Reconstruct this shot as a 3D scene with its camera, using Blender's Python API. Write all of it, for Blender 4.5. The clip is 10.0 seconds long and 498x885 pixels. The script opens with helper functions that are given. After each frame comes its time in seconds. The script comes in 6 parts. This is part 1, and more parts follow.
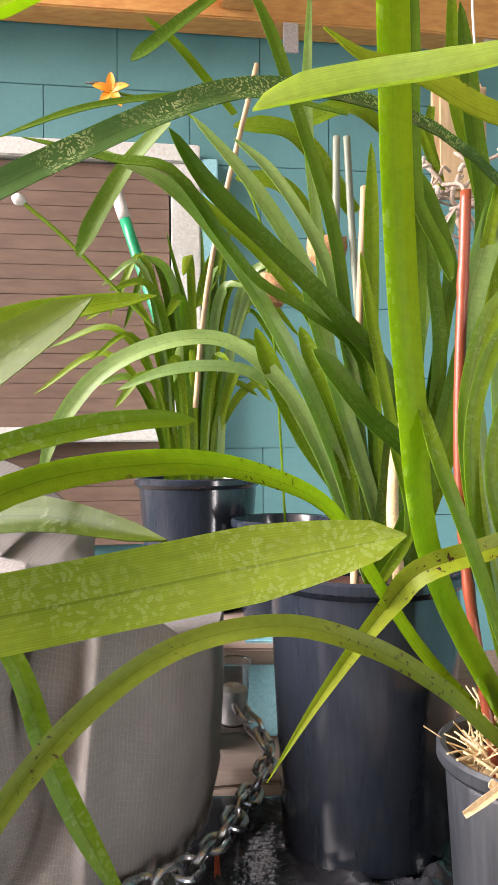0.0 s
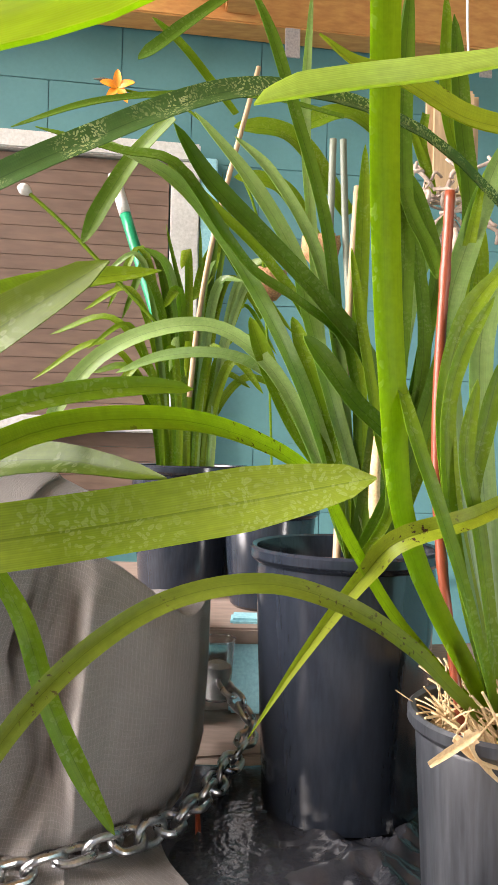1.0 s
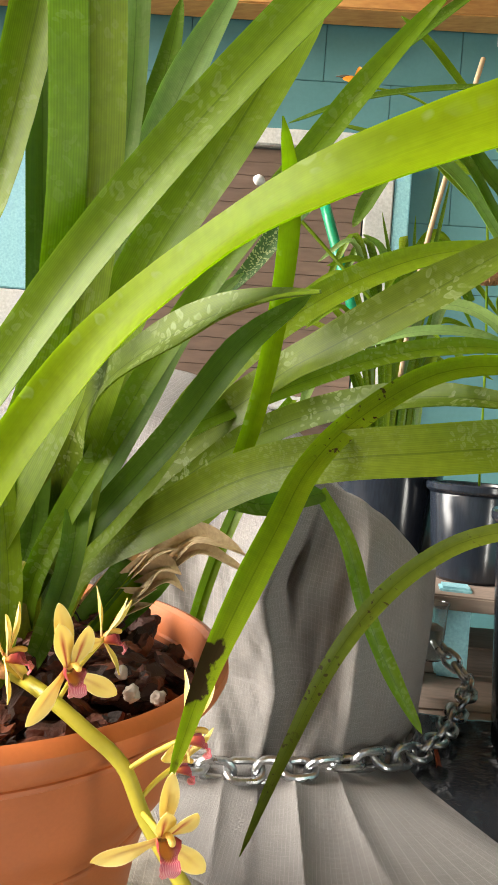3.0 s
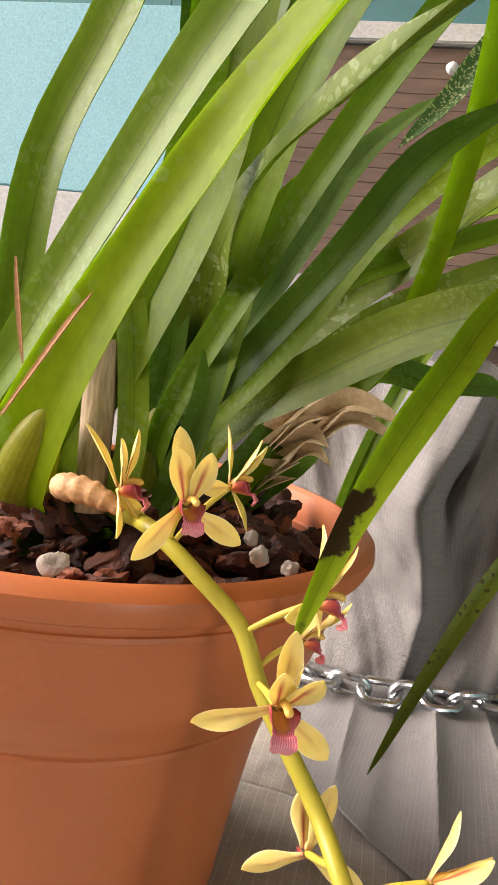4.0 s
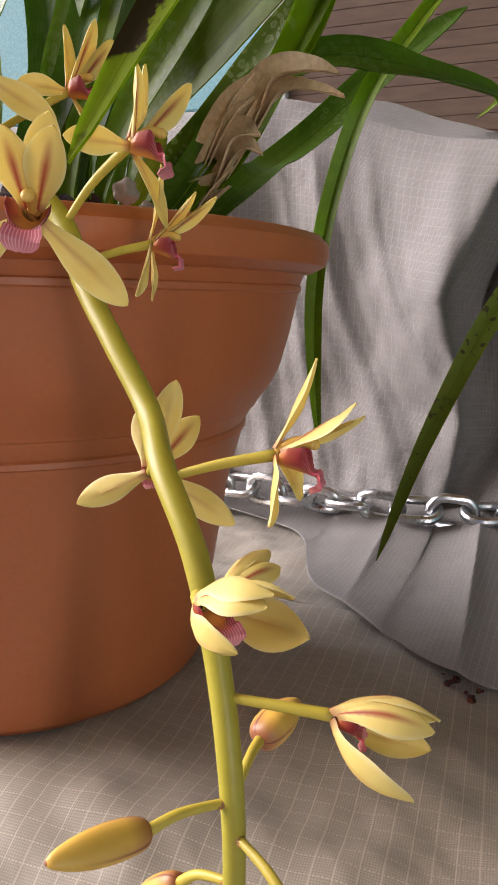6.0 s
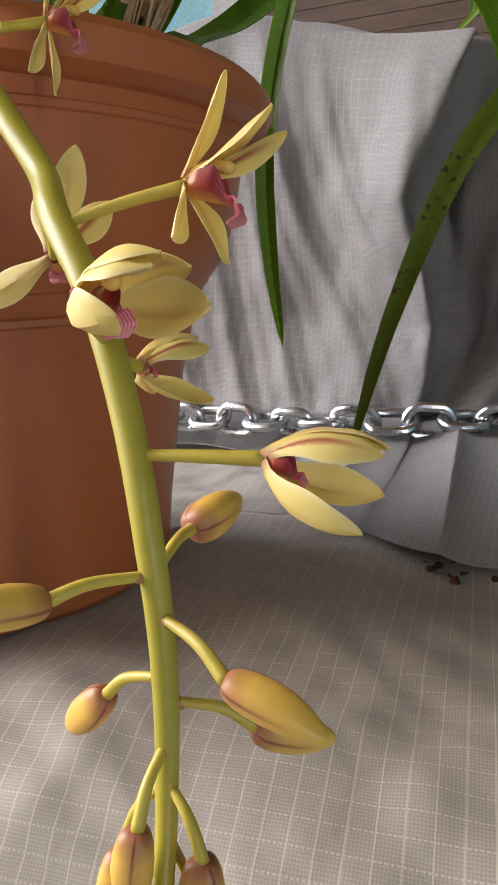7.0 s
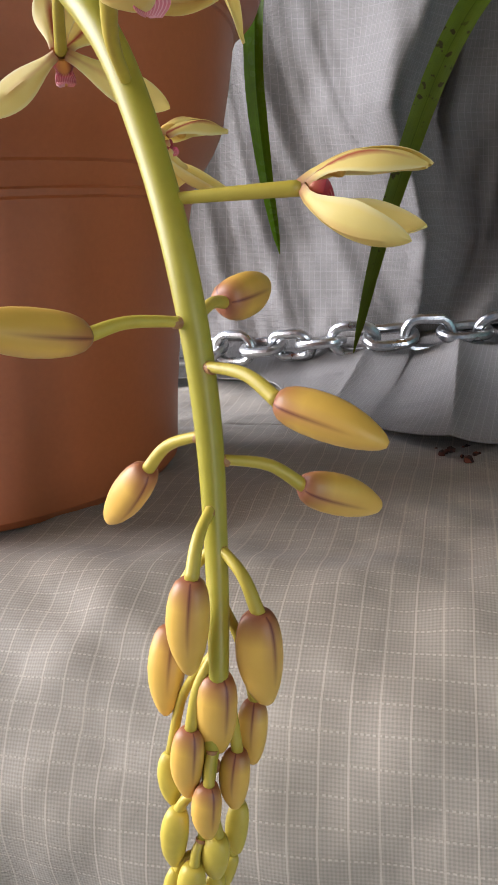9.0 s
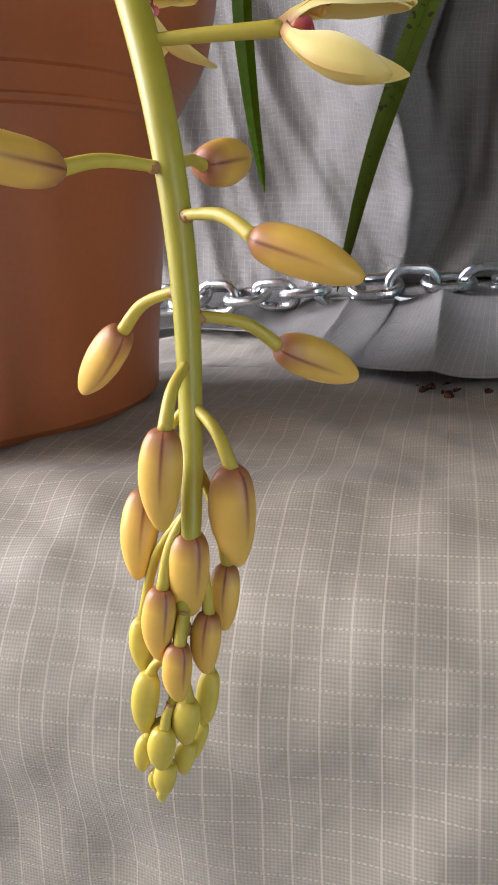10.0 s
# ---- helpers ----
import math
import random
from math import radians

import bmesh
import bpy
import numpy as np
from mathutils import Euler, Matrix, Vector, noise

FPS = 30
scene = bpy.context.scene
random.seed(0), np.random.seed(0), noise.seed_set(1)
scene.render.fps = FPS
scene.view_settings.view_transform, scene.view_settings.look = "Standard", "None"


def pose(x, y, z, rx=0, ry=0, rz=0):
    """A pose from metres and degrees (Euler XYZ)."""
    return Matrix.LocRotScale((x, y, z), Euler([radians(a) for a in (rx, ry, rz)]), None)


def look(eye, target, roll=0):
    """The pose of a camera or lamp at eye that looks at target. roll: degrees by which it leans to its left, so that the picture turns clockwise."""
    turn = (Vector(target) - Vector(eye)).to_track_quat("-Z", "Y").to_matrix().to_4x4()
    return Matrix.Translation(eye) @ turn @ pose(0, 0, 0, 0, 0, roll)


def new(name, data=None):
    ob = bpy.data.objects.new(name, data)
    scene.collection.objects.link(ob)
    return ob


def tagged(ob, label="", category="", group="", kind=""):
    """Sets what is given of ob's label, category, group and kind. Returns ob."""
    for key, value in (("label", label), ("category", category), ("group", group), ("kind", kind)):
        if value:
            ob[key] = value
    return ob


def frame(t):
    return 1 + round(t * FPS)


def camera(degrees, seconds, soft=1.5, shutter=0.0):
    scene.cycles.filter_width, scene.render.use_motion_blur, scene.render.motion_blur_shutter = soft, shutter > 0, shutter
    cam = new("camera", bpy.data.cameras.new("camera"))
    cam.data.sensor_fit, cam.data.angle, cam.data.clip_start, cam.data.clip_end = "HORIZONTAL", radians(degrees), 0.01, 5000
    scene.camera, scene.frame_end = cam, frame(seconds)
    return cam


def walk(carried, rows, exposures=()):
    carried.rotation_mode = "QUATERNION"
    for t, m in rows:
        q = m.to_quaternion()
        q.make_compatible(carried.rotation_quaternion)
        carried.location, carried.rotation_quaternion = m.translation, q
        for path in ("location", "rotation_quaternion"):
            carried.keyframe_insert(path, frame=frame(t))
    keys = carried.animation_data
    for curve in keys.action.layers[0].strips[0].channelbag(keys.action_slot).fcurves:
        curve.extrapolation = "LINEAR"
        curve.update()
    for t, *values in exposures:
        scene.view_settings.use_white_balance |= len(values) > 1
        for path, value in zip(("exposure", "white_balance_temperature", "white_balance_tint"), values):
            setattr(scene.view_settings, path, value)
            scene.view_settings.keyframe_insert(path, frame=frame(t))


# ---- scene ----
cam = camera(38.0, 10.0)
PATH = [
    (0, (0.0180, 0.0248, 0.5073), (-0.0300, 2.0242, 0.5158), -0.47),
    (0.5, (0.0250, 0.0282, 0.5056), (-0.0011, 2.0280, 0.5216), -0.05),
    (1, (0.0185, -0.0179, 0.4825), (-0.0035, 1.9819, 0.4994), 1.28),
    (1.5, (-0.0273, -0.0633, 0.4637), (-0.1135, 1.9349, 0.4636), 2.18),
    (2, (-0.0878, -0.0915, 0.4592), (-0.3184, 1.8952, 0.4598), 2.56),
    (2.5, (-0.1017, -0.1165, 0.4558), (-0.4071, 1.8601, 0.4549), 3.09),
    (3, (-0.1281, -0.1199, 0.4396), (-0.4979, 1.8455, 0.4202), 4.22),
    (3.2, (-0.1391, -0.1096, 0.4249), (-0.5903, 1.8387, 0.4048), 5.04),
    (4.3, (-0.1380, -0.0359, 0.3643), (-0.9819, 1.7564, 0.0895), 8.30),
    (4.5, (-0.1248, -0.0226, 0.3464), (-1.0168, 1.7445, 0.0599), 7.78),
    (5, (-0.0958, 0.0093, 0.3121), (-1.0775, 1.7193, -0.0227), 5.97),
    (5.5, (-0.0804, 0.0197, 0.2847), (-1.0757, 1.7185, -0.0665), 3.72),
    (6, (-0.0684, 0.0312, 0.2558), (-1.0695, 1.7268, -0.0950), 1.46),
    (6.2, (-0.0644, 0.0392, 0.2442), (-1.1012, 1.7092, -0.1245), 0.48),
    (7.3, (-0.0638, 0.0527, 0.1882), (-1.0154, 1.7673, -0.2050), -2.97),
    (7.5, (-0.0609, 0.0503, 0.1840), (-1.0490, 1.7437, -0.2115), -3.46),
    (8, (-0.0640, 0.0450, 0.1712), (-1.0397, 1.7436, -0.2320), -4.10),
    (8.5, (-0.0685, 0.0432, 0.1633), (-1.0214, 1.7485, -0.2655), -4.68),
    (9, (-0.0724, 0.0423, 0.1568), (-1.0085, 1.7509, -0.2952), -5.15),
    (9.5, (-0.0630, 0.0448, 0.1373), (-0.9689, 1.7560, -0.3637), -4.84),
    (10, (-0.0705, 0.0384, 0.1349), (-0.9637, 1.7509, -0.3845), -3.87),
]
walk(cam, [(t, look(eye, target, roll)) for t, eye, target, roll in PATH], [(0, 1.6, 6350, 20), (2, 1.45, 6500, 11), (3, 1.3, 6550, 8), (4.5, 0.88, 6550, 20), (6, 0.52, 6150, 19), (7.5, 0.35, 5700, 13), (10, 0.48, 5600, 14)])

# light: an open-sided shed under an overcast sky
world = bpy.data.worlds.new("sky")
scene.world = world
world.use_nodes = True
wn = world.node_tree.nodes
sky = wn.new("ShaderNodeTexSky")
sky.sky_type = 'NISHITA'
sky.sun_disc = False
sky.sun_elevation = radians(28)
sky.sun_rotation = radians(240)
sky.dust_density, sky.ozone_density = 6.0, 0.6
world.node_tree.links.new(sky.outputs[0], wn["Background"].inputs[0])
wn["Background"].inputs[1].default_value = 0.06
sun = new("sun", bpy.data.lights.new("sun", 'SUN'))
sun.data.energy = 5.3
sun.data.angle = radians(50)
sun.data.color = (1.0, 0.965, 0.92)
sun.matrix_world = look((-2.3, -0.55, 1.2), (0, 0, 0))

# unseen source behind the black pot's streak; energy raised to fill the right side
door = new("doorway_daylight", bpy.data.lights.new("doorway_daylight", 'AREA'))
door.data.shape, door.data.size, door.data.size_y = 'RECTANGLE', 0.36, 2.0
door.data.energy = 23
door.data.color = (1.0, 0.96, 0.88)
door.matrix_world = look((2.2, -1.64, 0.28), (0.1, 0.85, 0.3))

# ---- materials ----
def mat(name, rough=0.6, metal=0.0):
    m = bpy.data.materials.new(name)
    m.use_nodes = True
    b = m.node_tree.nodes["Principled BSDF"]
    b.inputs["Roughness"].default_value = rough
    b.inputs["Metallic"].default_value = metal
    return m, m.node_tree, b


def node(nt, kind, **values):
    n = nt.nodes.new(kind)
    for k, v in values.items():
        n.inputs[k].default_value = v
    return n


def ramp(nt, fac, stops):
    r = nt.nodes.new("ShaderNodeValToRGB")
    while len(r.color_ramp.elements) < len(stops):
        r.color_ramp.elements.new(0.5)
    for e, (p, c) in zip(r.color_ramp.elements, stops):
        e.position, e.color = p, (*c, 1)
    nt.links.new(fac, r.inputs[0])
    return r.outputs[0]


def mix(nt, fac, a, b, how='MIX'):
    m = nt.nodes.new("ShaderNodeMix")
    m.data_type, m.blend_type = 'RGBA', how
    for sock, v in ((m.inputs[0], fac), (m.inputs[6], a), (m.inputs[7], b)):
        if isinstance(v, (int, float)):
            sock.default_value = v
        elif isinstance(v, tuple):
            sock.default_value = (*v, 1)
        else:
            nt.links.new(v, sock)
    return m.outputs[2]


def coords(nt, scale=(1, 1, 1), which="Object"):
    mp = nt.nodes.new("ShaderNodeMapping")
    mp.inputs["Scale"].default_value = scale
    if which == "Object":
        nt.links.new(nt.nodes.new("ShaderNodeNewGeometry").outputs["Position"], mp.inputs[0])
    else:
        nt.links.new(nt.nodes.new("ShaderNodeTexCoord").outputs[which], mp.inputs[0])
    return mp.outputs[0]


def noise_tex(nt, vec, scale, detail=4.0, rough=0.55, dist=0.0):
    n = node(nt, "ShaderNodeTexNoise", Scale=scale, Detail=detail, Roughness=rough, Distortion=dist)
    nt.links.new(vec, n.inputs["Vector"])
    return n.outputs["Fac"]


def bump(nt, b, height, strength, dist=0.001):
    n = node(nt, "ShaderNodeBump", Strength=strength, Distance=dist)
    nt.links.new(height, n.inputs["Height"])
    nt.links.new(n.outputs[0], b.inputs["Normal"])


def rough_from(nt, b, fac, lo, hi):
    r = nt.nodes.new("ShaderNodeMapRange")
    r.inputs[3].default_value, r.inputs[4].default_value = lo, hi
    nt.links.new(fac, r.inputs[0])
    nt.links.new(r.outputs[0], b.inputs["Roughness"])


def speckled(name, a, c, scale, rough=0.6, fine=None, metal=0.0, bumps=0.2, dist=0.001, stretch=(1, 1, 1), rvar=0.12, grain=0.25):
    """A surface with a broad stain and a fine grain."""
    m, nt, b = mat(name, rough, metal)
    v = coords(nt, stretch)
    n1 = noise_tex(nt, v, scale)
    n2 = noise_tex(nt, v, fine or scale * 9, 3)
    col = mix(nt, n1, a, c)
    col = mix(nt, grain, col, ramp(nt, n2, [(0.3, (0.15, 0.15, 0.15)), (0.7, (0.9, 0.9, 0.9))]), 'OVERLAY')
    nt.links.new(col, b.inputs["Base Color"])
    rough_from(nt, b, n1, max(0.02, rough - rvar), min(1, rough + rvar))
    if bumps:
        bump(nt, b, n2, bumps, dist)
    return m


def leaf_material(name, dark, light, veins=0.12, scurf=0.0, rough=0.38, trans=0.42, blotch=0.0, marks=(), mark_colour=(0.03, 0.014, 0.009), gloss=0.22, cell=200.0, edge=False, streaks=0.28, rib=0.4):
    """Strap leaf: lengthwise veins, mottling, whitish scale insects' scars, light through the blade. u runs across, v along in metres."""
    m, nt, b = mat(name, rough)
    uv = coords(nt, (1, 1, 1), "UV")
    sep = nt.nodes.new("ShaderNodeSeparateXYZ")
    nt.links.new(uv, sep.inputs[0])
    stripes = nt.nodes.new("ShaderNodeTexWave")
    stripes.wave_type, stripes.bands_direction = 'BANDS', 'X'
    stripes.inputs["Scale"].default_value = 9.0
    stripes.inputs["Distortion"].default_value = 0.6
    nt.links.new(uv, stripes.inputs["Vector"])
    obj = coords(nt)
    big = noise_tex(nt, obj, 9, 3)
    fine = noise_tex(nt, obj, 160, 2)
    info = nt.nodes.new("ShaderNodeObjectInfo")
    k = nt.nodes.new("ShaderNodeMath")
    k.operation = 'MULTIPLY_ADD'
    nt.links.new(info.outputs["Random"], k.inputs[0])
    k.inputs[1].default_value = 0.5
    nt.links.new(ramp(nt, big, [(0.3, (0, 0, 0)), (0.75, (0.5, 0.5, 0.5))]), k.inputs[2])
    col = mix(nt, k.outputs[0], dark, light)
    col = mix(nt, veins, col, ramp(nt, stripes.outputs["Fac"], [(0.2, (0.25, 0.25, 0.25)), (0.8, (0.75, 0.75, 0.75))]), 'OVERLAY')
    along = nt.nodes.new("ShaderNodeMapping")
    along.inputs["Scale"].default_value = (16, 14, 1)
    nt.links.new(uv, along.inputs[0])
    streak = noise_tex(nt, along.outputs[0], 1.6, 5, 0.65, 0.3)
    col = mix(nt, streaks, col, ramp(nt, streak, [(0.3, (0.3, 0.3, 0.3)), (0.7, (0.68, 0.68, 0.68))]), 'OVERLAY')
    col = mix(nt, 0.25, col, ramp(nt, fine, [(0.3, (0.35, 0.35, 0.35)), (0.7, (0.65, 0.65, 0.65))]), 'OVERLAY')
    mid = nt.nodes.new("ShaderNodeMath")
    mid.operation = 'COMPARE'
    nt.links.new(sep.outputs[0], mid.inputs[0])
    mid.inputs[1].default_value, mid.inputs[2].default_value = 0.5, 0.018
    half = nt.nodes.new("ShaderNodeMath")
    half.operation = 'MULTIPLY'
    nt.links.new(mid.outputs[0], half.inputs[0])
    half.inputs[1].default_value = rib
    col = mix(nt, half.outputs[0], col, tuple(0.45 * x for x in dark))
    if scurf:
        vor = node(nt, "ShaderNodeTexVoronoi", Scale=cell, Randomness=1.0)
        warp = node(nt, "ShaderNodeTexNoise", Scale=60.0)
        nt.links.new(obj, warp.inputs["Vector"])
        wv = mix(nt, 0.018, obj, warp.outputs["Color"])
        nt.links.new(wv, vor.inputs["Vector"])
        ring = ramp(nt, vor.outputs["Distance"], [(0.15, (0.4, 0.4, 0.4)), (0.34, (0.75, 0.75, 0.75)), (0.46, (0, 0, 0))])
        where = ramp(nt, noise_tex(nt, obj, 24, 3), [(0.44, (0, 0, 0)), (0.6, (1, 1, 1))])
        mask = mix(nt, 1.0, ring, where, 'MULTIPLY')
        mask = mix(nt, 1.0, mask, (scurf, scurf, scurf), 'MULTIPLY')
        if edge:      # flakes only near one margin
            mask = mix(nt, 1.0, mask, ramp(nt, sep.outputs[0], [(0.15, (1, 1, 1)), (0.32, (0, 0, 0))]), 'MULTIPLY')
        col = mix(nt, mask, col, (0.34, 0.39, 0.2))
    if blotch:
        spots = ramp(nt, noise_tex(nt, obj, 210, 2), [(0.62, (0, 0, 0)), (0.67, (1, 1, 1))])
        where = ramp(nt, noise_tex(nt, obj, 14, 1), [(0.5, (0, 0, 0)), (0.6, (blotch, blotch, blotch))])
        col = mix(nt, mix(nt, 1.0, spots, where, 'MULTIPLY'), col, (0.05, 0.025, 0.012))
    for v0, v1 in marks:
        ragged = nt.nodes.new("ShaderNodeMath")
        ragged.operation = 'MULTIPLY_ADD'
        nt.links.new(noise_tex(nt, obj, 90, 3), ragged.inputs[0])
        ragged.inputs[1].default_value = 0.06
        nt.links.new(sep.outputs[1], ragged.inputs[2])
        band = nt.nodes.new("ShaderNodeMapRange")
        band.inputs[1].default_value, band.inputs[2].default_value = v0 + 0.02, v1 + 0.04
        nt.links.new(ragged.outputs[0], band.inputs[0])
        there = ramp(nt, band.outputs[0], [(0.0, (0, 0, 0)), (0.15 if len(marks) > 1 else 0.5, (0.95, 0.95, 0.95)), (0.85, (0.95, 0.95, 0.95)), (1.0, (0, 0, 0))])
        if len(marks) > 1:
            lean = nt.nodes.new("ShaderNodeMath")      # the rot eats in from one margin
            lean.operation = 'MULTIPLY_ADD'
            nt.links.new(noise_tex(nt, obj, 110, 4), lean.inputs[0])
            lean.inputs[1].default_value = 1.3
            nt.links.new(sep.outputs[0], lean.inputs[2])
            there = mix(nt, 1.0, there, ramp(nt, lean.outputs[0], [(0.9, (0, 0, 0)), (1.0, (1, 1, 1))]), 'MULTIPLY')
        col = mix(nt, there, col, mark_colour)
    nt.links.new(col, b.inputs["Base Color"])
    b.inputs["Specular IOR Level"].default_value = gloss
    rough_from(nt, b, big, rough - 0.08, rough + 0.14)
    bump(nt, b, stripes.outputs["Fac"], 0.07, 0.0005)
    tr = nt.nodes.new("ShaderNodeBsdfTranslucent")
    tc = mix(nt, 1.0, col, (1.9, 2.05, 0.6), 'MULTIPLY')
    nt.links.new(tc, tr.inputs[0])
    ms = nt.nodes.new("ShaderNodeMixShader")
    ms.inputs[0].default_value = trans
    nt.links.new(b.outputs[0], ms.inputs[1])
    nt.links.new(tr.outputs[0], ms.inputs[2])
    nt.links.new(ms.outputs[0], nt.nodes["Material Output"].inputs[0])
    return m


LEAF_DARK = leaf_material("leaf_dark_green", (0.0541, 0.117, 0.00774), (0.122, 0.202, 0.0144), scurf=0.2)
LEAF_MID = leaf_material("leaf_mid_green", (0.0952, 0.177, 0.00622), (0.203, 0.275, 0.0104), scurf=0.3)
LEAF_SCURF = leaf_material("leaf_scaly_green", (0.091, 0.144, 0.00956), (0.176, 0.215, 0.0159), scurf=0.8, cell=190.0)
LEAF_MOTTLE = leaf_material("leaf_mottled_green", (0.108, 0.171, 0.0104), (0.216, 0.262, 0.0187), scurf=0.36, cell=330.0)
LEAF_BRIGHT = leaf_material("leaf_yellow_green", (0.156, 0.234, 0.00306), (0.256, 0.324, 0.0051), scurf=0.8, trans=0.62, cell=110.0, gloss=0.14, edge=True, veins=0.03, streaks=0.14, rib=0.08)
LEAF_SPOT = leaf_material("leaf_brown_spotted", (0.15, 0.21, 0.01), (0.25, 0.29, 0.016), blotch=1.0)
LEAF_PALE = leaf_material("leaf_silvery", (0.13, 0.22, 0.06), (0.25, 0.34, 0.12), scurf=0.25, rough=0.28, gloss=0.5)
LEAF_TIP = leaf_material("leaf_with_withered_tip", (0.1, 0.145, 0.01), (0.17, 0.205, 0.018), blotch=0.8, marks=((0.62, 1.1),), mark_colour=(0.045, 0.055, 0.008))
LEAF_BLACKSPOT = leaf_material("leaf_with_black_patch", (0.12, 0.2, 0.005), (0.22, 0.28, 0.01), blotch=1.0, marks=((0.866, 0.877), (0.918, 0.96)), rough=0.6, gloss=0.06, trans=0.55)
LEAF_FROST = leaf_material("leaf_dark_with_white_scale", (0.035, 0.085, 0.02), (0.07, 0.14, 0.035), scurf=1.4, rough=0.3, gloss=0.45, cell=420.0)
LEAF_LIME = leaf_material("leaf_pale_lime", (0.3, 0.37, 0.08), (0.42, 0.47, 0.14), rough=0.35)
DRY = speckled("dry_leaf", (0.46, 0.31, 0.15), (0.72, 0.55, 0.33), 60, 0.8, 300, bumps=0.4)
OLIVE = leaf_material("leaf_base_olive", (0.2, 0.21, 0.012), (0.3, 0.29, 0.02), scurf=0.15, blotch=0.7)
RUST = speckled("rust_dry_edge", (0.3, 0.13, 0.05), (0.5, 0.26, 0.11), 90, 0.75, 400, bumps=0.4)
DEADWOOD = speckled("dead_leaf_base", (0.2, 0.13, 0.07), (0.5, 0.38, 0.24), 70, 0.85, 420, bumps=0.7, stretch=(1, 1, 0.1), grain=0.5)
ROT = speckled("rotten_leaf", (0.02, 0.014, 0.008), (0.07, 0.05, 0.02), 60, 0.7)
TERRA = speckled("terracotta_plastic", (0.38, 0.102, 0.029), (0.455, 0.135, 0.042), 7, 0.42, 400, bumps=0.02, dist=0.0004, grain=0.05)
BLACK = speckled("black_nursery_plastic", (0.008, 0.011, 0.017), (0.02, 0.025, 0.035), 14, 0.18, 240, bumps=0.03, stretch=(1, 1, 0.15), rvar=0.04)
BLACK.node_tree.nodes["Principled BSDF"].inputs["Specular IOR Level"].default_value = 0.5
GREY = speckled("weathered_grey_plastic", (0.008, 0.01, 0.013), (0.05, 0.054, 0.062), 60, 0.4, 200, bumps=0.25, stretch=(1, 1, 0.08), grain=0.4)
BARK = speckled("orchid_bark", (0.018, 0.007, 0.0035), (0.17, 0.06, 0.028), 45, 0.8, 260, bumps=0.8, dist=0.002)
bb_ = BARK.node_tree.nodes["Principled BSDF"].inputs["Base Color"]
chip = BARK.node_tree.nodes.new("ShaderNodeNewGeometry").outputs["Random Per Island"]
chip = ramp(BARK.node_tree, chip, [(0.0, (0.12, 0.1, 0.09)), (0.35, (0.4, 0.3, 0.26)), (0.75, (0.9, 0.6, 0.45)), (1.0, (1.9, 1.3, 0.9))])
BARK.node_tree.links.new(mix(BARK.node_tree, 1.0, bb_.links[0].from_socket, chip, 'MULTIPLY'), bb_)
STONE = speckled("pale_stone", (0.17, 0.13, 0.1), (0.4, 0.34, 0.29), 60, 0.8, 300, bumps=0.5)
STEEL = speckled("galvanised_steel", (0.42, 0.43, 0.44), (0.66, 0.67, 0.68), 60, 0.3, 400, metal=1.0, bumps=0.15)
PETAL, PNT, PB = mat("petal_yellow", 0.5)
LIP, LNT, LB = mat("lip_striped_rose", 0.45)
STEM = speckled("flower_stem_green", (0.3, 0.265, 0.02), (0.44, 0.375, 0.036), 14, 0.42, 300, bumps=0.04, grain=0.05)
PEDICEL = speckled("flower_stalk_yellow", (0.42, 0.33, 0.03), (0.56, 0.44, 0.06), 60, 0.45, 300, bumps=0.04, grain=0.08)
BRACT = speckled("tan_bract", (0.34, 0.15, 0.05), (0.6, 0.36, 0.17), 90, 0.7, 300, bumps=0.5, grain=0.3)
BUD, BNT, BB = mat("bud_yellow_ochre", 0.45)
COLUMN = speckled("column_pale_yellow", (0.7, 0.4, 0.06), (0.8, 0.55, 0.14), 120, 0.45, 400, bumps=0.03, grain=0.05)
MAROON = speckled("maroon_node", (0.26, 0.1, 0.045), (0.4, 0.22, 0.07), 90, 0.5)
TEAL = speckled("teal_painted_block", (0.07, 0.205, 0.225), (0.105, 0.265, 0.285), 6, 0.65, 90, bumps=0.06, grain=0.05)
SKYBLUE = speckled("pale_blue_paint", (0.25, 0.55, 0.62), (0.32, 0.62, 0.7), 8, 0.6, 150)
TIMBER = speckled("pine_beam", (0.55, 0.25, 0.07), (0.72, 0.38, 0.13), 10, 0.65, 80, bumps=0.2, stretch=(0.25, 1, 1))
SLAT = speckled("brown_stained_slat", (0.11, 0.07, 0.052), (0.215, 0.145, 0.108), 5, 0.6, 60, bumps=0.2, stretch=(0.12, 1, 1))
WHITE = speckled("white_paint", (0.5, 0.51, 0.49), (0.66, 0.67, 0.65), 14, 0.55, 120)
BOARD = speckled("bench_board", (0.17, 0.12, 0.095), (0.34, 0.26, 0.21), 12, 0.75, 90, bumps=0.3, stretch=(0.2, 1, 1))
CANE_RED = speckled("red_brown_cane", (0.12, 0.02, 0.008), (0.27, 0.06, 0.02), 40, 0.4, 200, bumps=0.1, stretch=(1, 1, 0.1))
CANE_TAN = speckled("tan_cane", (0.25, 0.165, 0.085), (0.42, 0.31, 0.18), 40, 0.6, 200, bumps=0.1, stretch=(1, 1, 0.1))
WOVEN = speckled("woven_straw", (0.12, 0.045, 0.015), (0.6, 0.34, 0.15), 230, 0.7, 420, bumps=0.8, dist=0.002, grain=0.4)
CANE_GREY = speckled("grey_green_cane", (0.08, 0.1, 0.075), (0.17, 0.19, 0.14), 40, 0.55, 200, bumps=0.1, stretch=(1, 1, 0.1))
